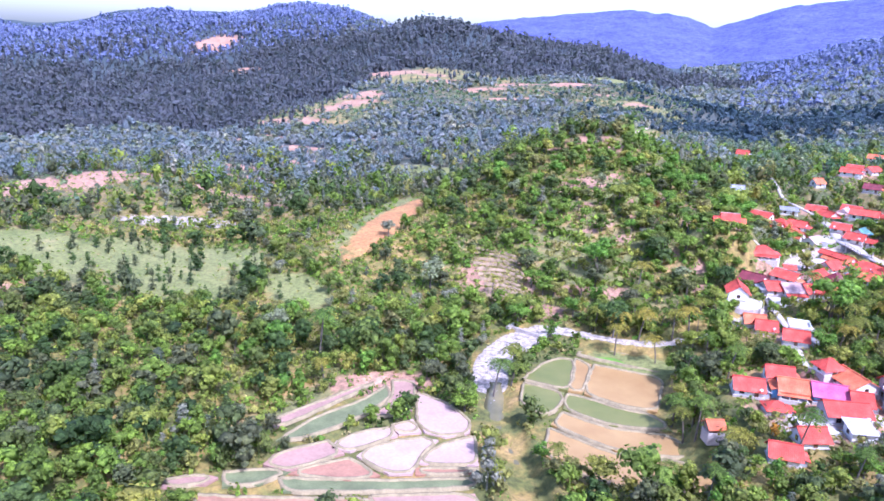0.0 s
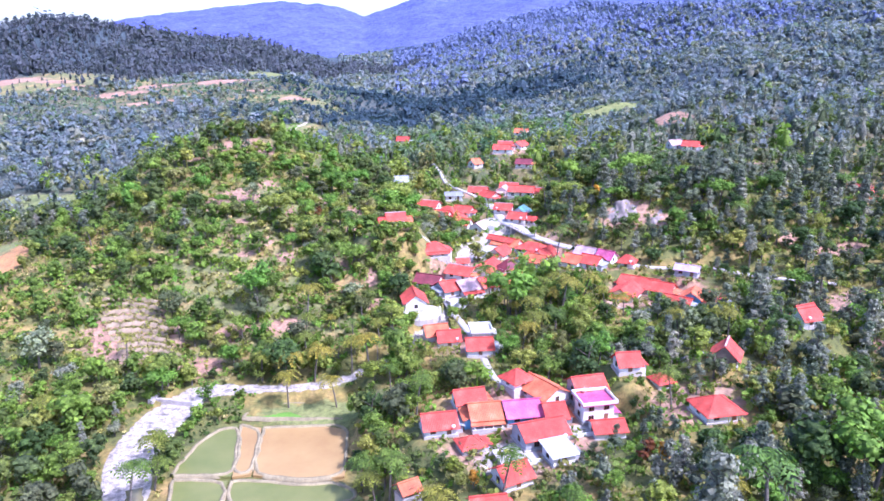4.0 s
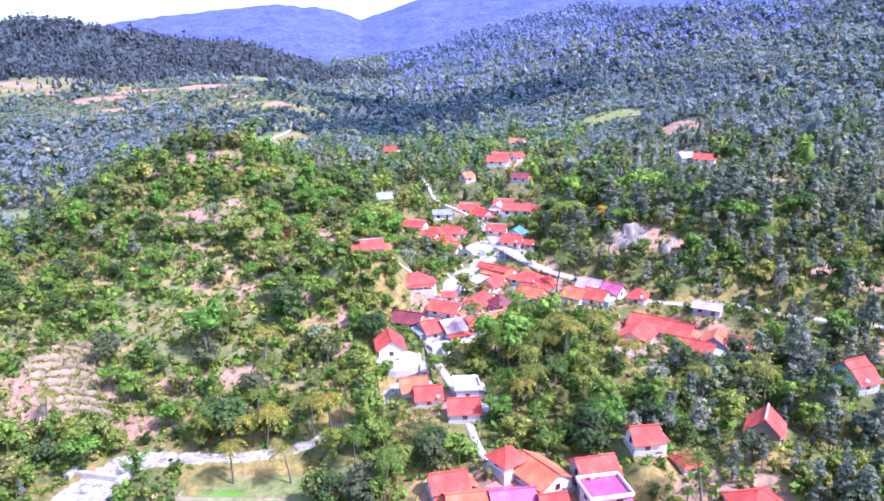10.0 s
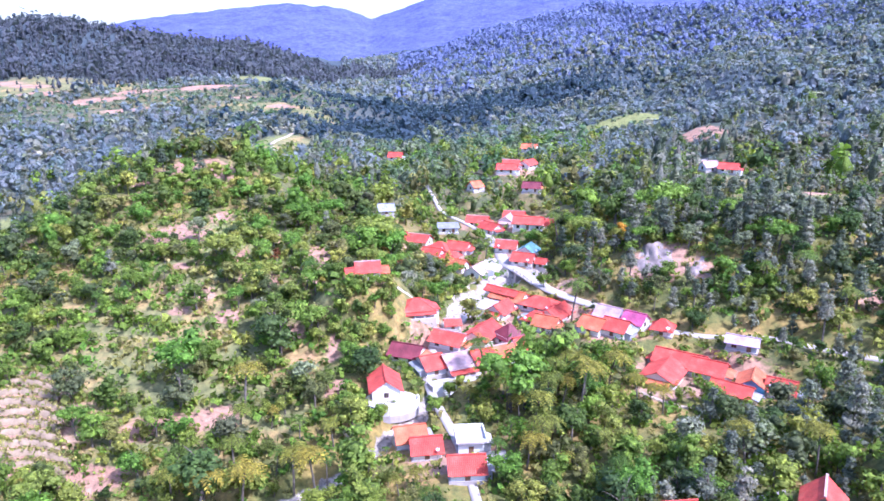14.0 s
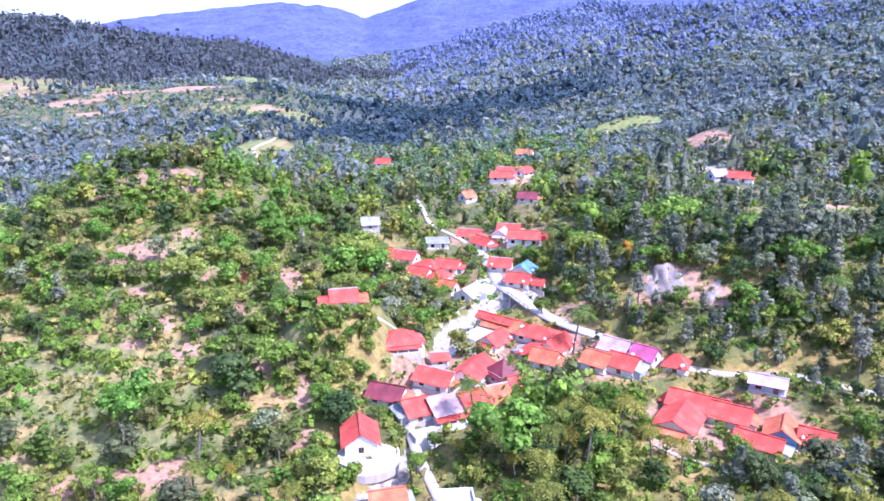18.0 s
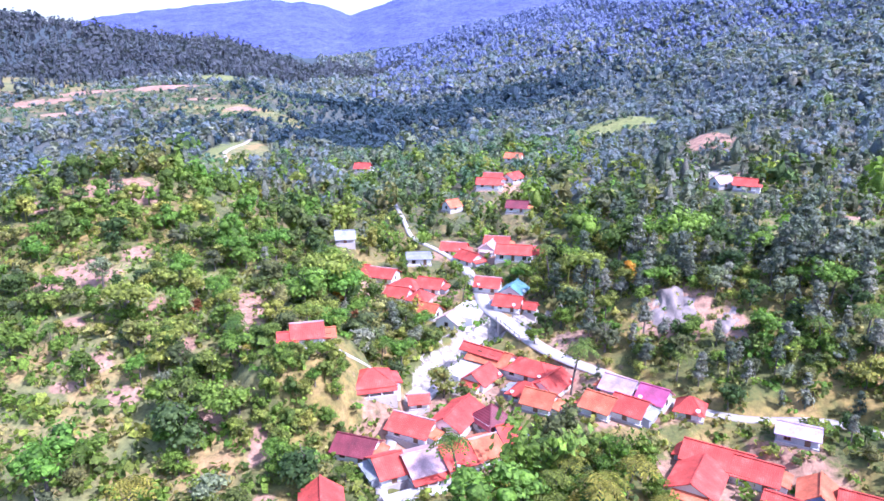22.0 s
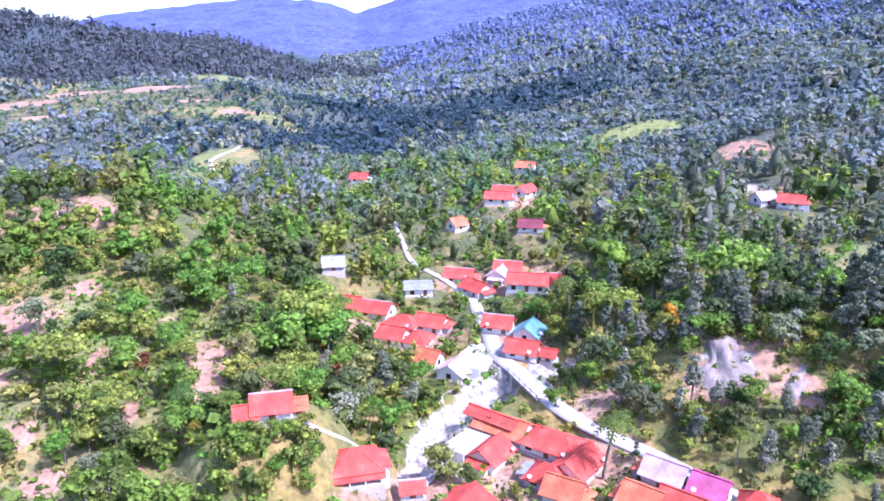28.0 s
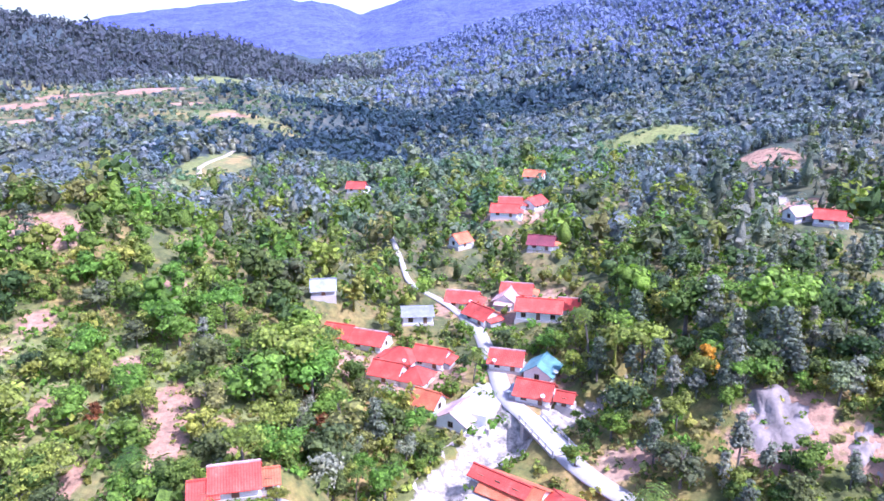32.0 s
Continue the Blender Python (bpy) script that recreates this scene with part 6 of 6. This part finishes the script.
# the bridge over the river
bridge = thing("bridge", pose(21.2, 204.6, 15.85, 0, 0, 20), "concrete road bridge with low railings", "bridge")
bm = fresh()
box(bm, -1.95, 1.95, -5.5, 5.5, -0.35, 0.02)
part("deck", bm, CONCRETE, bridge)
for s in (-1, 1):
    bm = fresh()
    for q in (0.35, 0.62):
        box(bm, s * 1.85 - 0.04, s * 1.85 + 0.04, -5.5, 5.5, q, q + 0.08)
    part("railing", bm, METAL, bridge)
    for i in range(6):
        bm = fresh()
        box(bm, s * 1.85 - 0.08, s * 1.85 + 0.08, -5.3 + i * 2.1 - 0.08, -5.3 + i * 2.1 + 0.08, 0.02, 0.78)
        part("post", bm, CONCRETE, bridge)
    bm = fresh()
    box(bm, -1.8, 1.8, s * 4.4 - 0.5, s * 4.4 + 0.5, -6.5, -0.35)
    part("abutment", bm, CONCRETE, bridge)

# the stone-faced river bank below the square
REVETMENT = plain("pinkish_laid_stone", (0.46, 0.36, 0.35), 0.9, 0.5, 0.3, 2.5, 0.1)
bank_ = thing("river_bank_wall", pose(0, 0, 0), "sloping pinkish stone facing along the river", "river bank")
upper = along([(17.5, 213.2, 14.4, 0), (12, 210, 14.2, 0), (7, 206, 13.8, 0), (3.4, 199.5, 13.4, 0), (1.4, 193, 13, 0)], 2.4)
lower = along([(17, 210.4, 11.8, 0), (12, 206.6, 11.6, 0), (7.6, 202, 11.4, 0), (4.8, 197, 11.2, 0), (2.6, 192, 10.9, 0)], 2.4)
n_ = min(len(upper), len(lower)) - 1
for i in range(n_):
    a, b = upper[i, :3], upper[i + 1, :3] + (upper[i, :3] - upper[i + 1, :3]) * 0.03
    c, d = lower[i + 1, :3] + (lower[i, :3] - lower[i + 1, :3]) * 0.03, lower[i, :3]
    bm = fresh()
    slab(bm, [tuple(p) for p in (a, d, c, b)], 1.2 + 0.1 * (i % 3))
    bmesh.ops.recalc_face_normals(bm, faces=bm.faces)
    part("stone_panel", bm, REVETMENT, bank_)

# pale rock faces where the eastern bank has broken away
ROCK = plain("weathered_pale_rock", (0.30, 0.24, 0.21), 0.95, 0.3, 0.5, 1.1, 0.5)


def rock_face(x, y, wide, deep, lift, seed, label):
    """A rough sheet of bare rock that bulges from the slope, steep towards the valley."""
    rs = np.random.RandomState(seed)
    u, v = np.meshgrid(np.linspace(-1, 1, 26), np.linspace(-1, 1, 20))
    edge = 1 + 0.22 * np.sin(3 * np.arctan2(v, u) + seed) + 0.12 * np.sin(7 * np.arctan2(v, u))
    px, py = x + u * wide * edge + v * wide * 0.2, y + v * deep * edge
    q = np.clip(1 - np.hypot(u, v) * 0.95, 0, 1)
    pz = height(px.ravel(), py.ravel()).reshape(px.shape) - 0.5 + lift * np.clip(q * 2.2, 0, 1) * (0.72 + 0.28 * v)
    pz += q * (wave(px, py, 3.6, seed) * 1.0 + wave(px, py, 1.4, seed + 1) * 0.55) + rs.normal(0, 0.05, px.shape)
    i = np.arange(px.size).reshape(px.shape)
    f = np.stack([i[:-1, :-1], i[:-1, 1:], i[1:, 1:], i[1:, :-1]], -1).reshape(-1, 4)
    return tagged(new("rock_outcrop", mesh_of("rock_outcrop", np.stack([px.ravel(), py.ravel(), pz.ravel()], 1), f, ROCK)), label, "rock", "rock faces")


rock_face(48.8, 194.8, 4.8, 5.6, 1.5, 3, "pale weathered rock face on the wooded bank")
rock_face(57.6, 189, 2.4, 3.6, 1.0, 5, "small pinkish rock face among trees")

# the weir below the bend
weir = thing("weir", pose(-56.4, 122.8, 0.1, 0, 0, -12), "low stone weir across the river", "weir")
bm = fresh()
box(bm, -5.5, 4.5, -0.4, 0.4, -2.5, 0.5)
part("crest", bm, STONE, weir)
for s in (-5.6, 4.2):
    bm = fresh()
    box(bm, s, s + 0.7, -2.0, 1.6, -2.5, 1.0)
    part("wing_wall", bm, CONCRETE, weir)

# the white hall's terrace
hall_g = [h for h in HOUSES if abs(h[0] + 9.5) < 0.1 and abs(h[1] - 150.8) < 0.1][0][2]
terrace = thing("hall_terrace", pose(-8.6, 147.6, hall_g, 0, 0, 10), "white walled terrace in front of the hall", "terrace")
bm = fresh()
slab(bm, [(math.cos(a) * (4.4 if math.cos(a) < 0 else 5.4), math.sin(a) * 3.9, 0.12) for a in np.linspace(0, 6.283, 20, endpoint=False)], 2.4)
part("paving", bm, CONCRETE, terrace)
for i in range(12):
    a = math.pi * (0.92 + 1.05 * i / 11)
    b = math.pi * (0.92 + 1.05 * (i + 0.93) / 11)
    p, q = ((math.cos(t) * (4.4 if math.cos(t) < 0 else 5.4), math.sin(t) * 3.9) for t in (a, b))
    bm = fresh()
    slab(bm, [(p[0] * 0.97, p[1] * 0.97, 0.62), (p[0] * 1.01, p[1] * 1.01, 0.62), (q[0] * 1.01, q[1] * 1.01, 0.62), (q[0] * 0.97, q[1] * 0.97, 0.62)], 1.5)
    part("wall_panel", bm, WALL_WHITE, terrace)

# stepped earth terraces on the western slope
steps_ = thing("earth_terraces", pose(0, 0, 0), "stepped dry earth terraces cut into the slope", "terraces")
lips = []
for i in range(10):
    rs_ = np.random.RandomState(600 + i)
    x0, x1 = -73 - 1.9 * i + rs_.uniform(-1, 1), -60.5 - 1.35 * i + rs_.uniform(-1, 1)
    u = np.linspace(0, 1, 26)
    px = x0 + (x1 - x0) * u
    py = 135.6 + 2.6 * i + 1.6 * np.sin(u * 3.1) + rs_.normal(0, 0.12, 26) + 1.6 * (1 - u)
    pz = height(px, py)
    v = np.stack([np.c_[px, py - 0.25, pz - 0.8], np.c_[px, py, pz + 0.95 + rs_.normal(0, 0.07, 26)], np.c_[px, py + 0.8, pz + 1.0], np.c_[px, py + 1.5, pz - 0.4]], 1).reshape(-1, 3)
    f = [(k * 4 + j, k * 4 + j + 4, k * 4 + j + 5, k * 4 + j + 1) for k in range(25) for j in range(3)]
    lips.append(np.c_[px, py + 0.7])
    part("terrace_step", mesh_of("terrace_step", v, f, TERRACE), TERRACE, steps_)

lips = np.concatenate(lips)
lips = np.concatenate([lips + np.random.RandomState(k).normal(0, 0.3, lips.shape) for k in range(2)])
forest("shrubs", "dry grass tufts along the earth terraces", lips[:, 0], lips[:, 1], np.random.RandomState(9).uniform(0.25, 0.6, len(lips)), bush, STRAW_S, 19, -0.7)

# yards of the lower house group
for x, y, turn, a, b, label in ((9.0, 91.0, 18, 6.5, 5.0, "pale concrete yard between the houses"), (20.5, 97.6, 12, 6.0, 3.0, "pale concrete yard in front of the white house"), (12.6, 216.5, -28, 6.5, 11, "pale concrete village square"),
                                (10.4, 189.4, -38, 4.2, 8.4, "pale gravel yard beside the river"), (3.4, 156.4, 26, 11, 2.6, "pale concrete yard below the houses"), (9.2, 131.8, 6, 4.0, 4.4, "pale concrete yard beside a red-tiled house")):
    c, s = math.cos(radians(turn)), math.sin(radians(turn))
    top = max(on_ground(x + u * a * c - v * b * s, y + u * a * s + v * b * c) for u in (-0.35, 0, 0.35) for v in (-0.35, 0, 0.35))
    yd = thing("yard", pose(x, y, top + 0.1, 0, 0, turn), label, "yard", "concrete yards")
    bm = fresh()
    box(bm, -a / 2, a / 2, -b / 2, b / 2, -2.4, 0.05)
    part("paving", bm, CONCRETE, yd)
    bm = fresh()
    box(bm, -a / 2, a / 2, -b / 2 - 0.15, -b / 2 - 0.003, -2.4, 0.3)
    part("edge_wall", bm, WALL_WHITE, yd)

# satellite dishes beside the houses
bowl_v, bowl_f = [], []
for i in range(4):
    for j in range(14):
        q, a = 0.55 * i / 3 + 0.02, 6.283 * j / 14
        bowl_v.append((q * math.cos(a), q * math.sin(a), q * q * 0.55))
for i in range(3):
    for j in range(14):
        bowl_f.append((i * 14 + j, i * 14 + (j + 1) % 14, i * 14 + 14 + (j + 1) % 14, i * 14 + 14 + j))
low = [(x, y, z - 0.03) for x, y, z in bowl_v]
bowl_f += [(a + 56, d + 56, c + 56, b + 56) for a, b, c, d in bowl_f] + [(42 + j, 42 + (j + 1) % 14, 98 + (j + 1) % 14, 98 + j) for j in range(14)]
BOWL = mesh_of("bowl", bowl_v + low, bowl_f, DISH_WHITE)
bm = fresh()
box(bm, -0.045, 0.045, -0.045, 0.045, -3.6, -0.02)
POLE = bpy.data.meshes.new("pole")
bm.to_mesh(POLE)
bm.free()
POLE.materials.append(METAL)
bm = fresh()
for a in (0, 2.09, 4.19):
    c, s = math.cos(a), math.sin(a)
    slab(bm, [(0.5 * c - 0.02 * s, 0.5 * s + 0.02 * c, 0.16), (0.5 * c + 0.02 * s, 0.5 * s - 0.02 * c, 0.16), (0.02 * s, -0.02 * c, 0.5), (-0.02 * s, 0.02 * c, 0.5)], 0.03)
box(bm, -0.06, 0.06, -0.06, 0.06, 0.46, 0.58)
FEED = bpy.data.meshes.new("feed_arm")
bm.to_mesh(FEED)
bm.free()
FEED.materials.append(METAL)
rs_ = np.random.RandomState(77)
for k, h in enumerate(HOUSES):
    if h[6].get("name", "house") != "house" or rs_.uniform() > 0.3 or h[1] > 275:
        continue
    c, s = math.cos(radians(h[3])), math.sin(radians(h[3]))
    u, v = h[4] * 0.41 * rs_.choice([-0.7, 0.75]), -h[5] * 0.49 - 0.45
    x, y = h[0] + u * c - v * s, h[1] + u * s + v * c
    top = h[2] + (3.9 if h[6].get("two") else 2.1)
    d = thing("satellite_dish", pose(x, y, top), "white parabolic satellite dish on a steel pole beside a house", "satellite dish", "satellite dishes")
    o = new("bowl", BOWL)
    o.parent = d
    o.matrix_local = pose(0, 0, 0.05, 28, 0, rs_.uniform(-25, 25)) @ Matrix.Scale(rs_.uniform(0.48, 0.66), 4)
    e = new("feed_arm", FEED)
    e.parent = o
    p = new("pole", POLE)
    p.parent = d
    p.matrix_local = Matrix.Diagonal((1, 1, (top - h[2] + 0.6) / 3.6, 1))

# ---- trees that stand out ----
for i, (x, y) in enumerate(((-50.8, 95), (-16, 94), (-10.8, 86), (-2.2, 82), (35.6, 99), (-33.8, 121.6), (15.7, 130.7), (-29.7, 129), (21, 148), (25.4, 147), (8.7, 157), (28.2, 181), (-46, 159.5), (15.5, 138), (31, 226), (18.6, 331), (-24, 121), (6, 80.5), (-52, 100), (-53, 90), (-13, 88), (-6, 80), (12, 145), (24, 143), (29, 150), (-22, 131), (-18, 128), (-36, 128), (-41, 130))):
    plant(("palm", i % 3), x, y, on_ground(x, y) - 0.2, i * 67, 0.98 + 0.08 * (i % 4))
plant_kind(("red", 0), "red_tree", "small tree with reddish-brown leaves", "tree", trunk(130, 3.2, 0.1), crown(131, 190, 1.5, 2.8, 1.2, 0.3, 8, "tall", core=0.5), LEAF_RED, "red trees")
for x, y, s in ((28, 85, 1.0), (-10.5, 201, 1.3), (-39, 196, 0.9)):
    plant(("red", 0), x, y, on_ground(x, y), 20, s)
for x, y, s, k in ((-10, 172, 0.6, "round"), (-12, 174.6, 0.65, "lime"), (-9.2, 175.4, 0.5, "round"), (-14.4, 173.4, 0.65, "round"), (-11.6, 169.6, 0.7, "lime"), (-17.4, 173, 0.75, "round"), (-9.4, 170, 0.55, "round"), (-13.2, 171, 0.5, "lime"), (-11, 177.8, 0.45, "lime"), (-17, 213, 2.0, "lime"), (-13.5, 211, 1.7, "lime"), (-20, 209, 1.6, "round"), (-76, 250, 1.5, "round"), (-84, 249, 1.6, "round"), (-66, 254, 1.4, "round"), (-71, 241, 1.2, "tall"), (-82, 242, 1.1, "tall"), (46, 127, 1.6, "pale"), (38, 130, 1.2, "pale"), (-24, 152, 1.4, "pale"), (-14, 141, 1.3, "round"), (37, 215, 1.5, "lime"), (40, 219, 1.3, "lime"), (18.2, 189.5, 0.5, "lime"), (24, 197, 0.8, "round"), (33, 160, 1.1, "round"), (47, 146, 1.0, "round"), (13, 119, 0.9, "lime"), (20, 117, 1.0, "round"), (27, 116, 1.2, "lime")):
    kinds = [q for q in KINDS if q[0] == k]
    plant(kinds[int(abs(x)) % len(kinds)], x, y, on_ground(x, y) - 0.2, x * 31, s)

# loose stones along the river bed
rx, ry, rz = [], [], []
rs_ = np.random.RandomState(55)
for x, y, z, w in RIVER[RIVER[:, 1] > 88]:
    for _ in range(int(w * 2.2)):
        rx.append(x + rs_.normal(0, w * 0.6))
        ry.append(y + rs_.normal(0, 1.2))
rx, ry = np.array(rx), np.array(ry)
rock = []
for i in range(4):
    q = np.random.RandomState(700 + i)
    b = np.array([(-1, -1, -0.7), (1, -1, -0.7), (1, 1, -0.7), (-1, 1, -0.7), (-0.7, -0.7, 0.6), (0.7, -0.7, 0.6), (0.7, 0.7, 0.6), (-0.7, 0.7, 0.6)]) * q.uniform(0.6, 1.1, (8, 3)) * 0.5
    rock.append((b, np.array([(3, 2, 1, 0), (4, 5, 6, 7), (0, 1, 5, 4), (1, 2, 6, 5), (2, 3, 7, 6), (3, 0, 4, 7)])))
stones = forest("river_stones", "pale rounded stones in the river bed", rx, ry, rs_.uniform(0.2, 0.62, len(rx)) ** 1.5, rock, STONE, 56)
tagged(stones, category="stones")

# plan units to metres
for ob in list(scene.objects):
    if ob.parent is None and ob.type in {"MESH", "EMPTY"}:
        ob.matrix_world = Matrix.Scale(UNIT, 4) @ ob.matrix_world
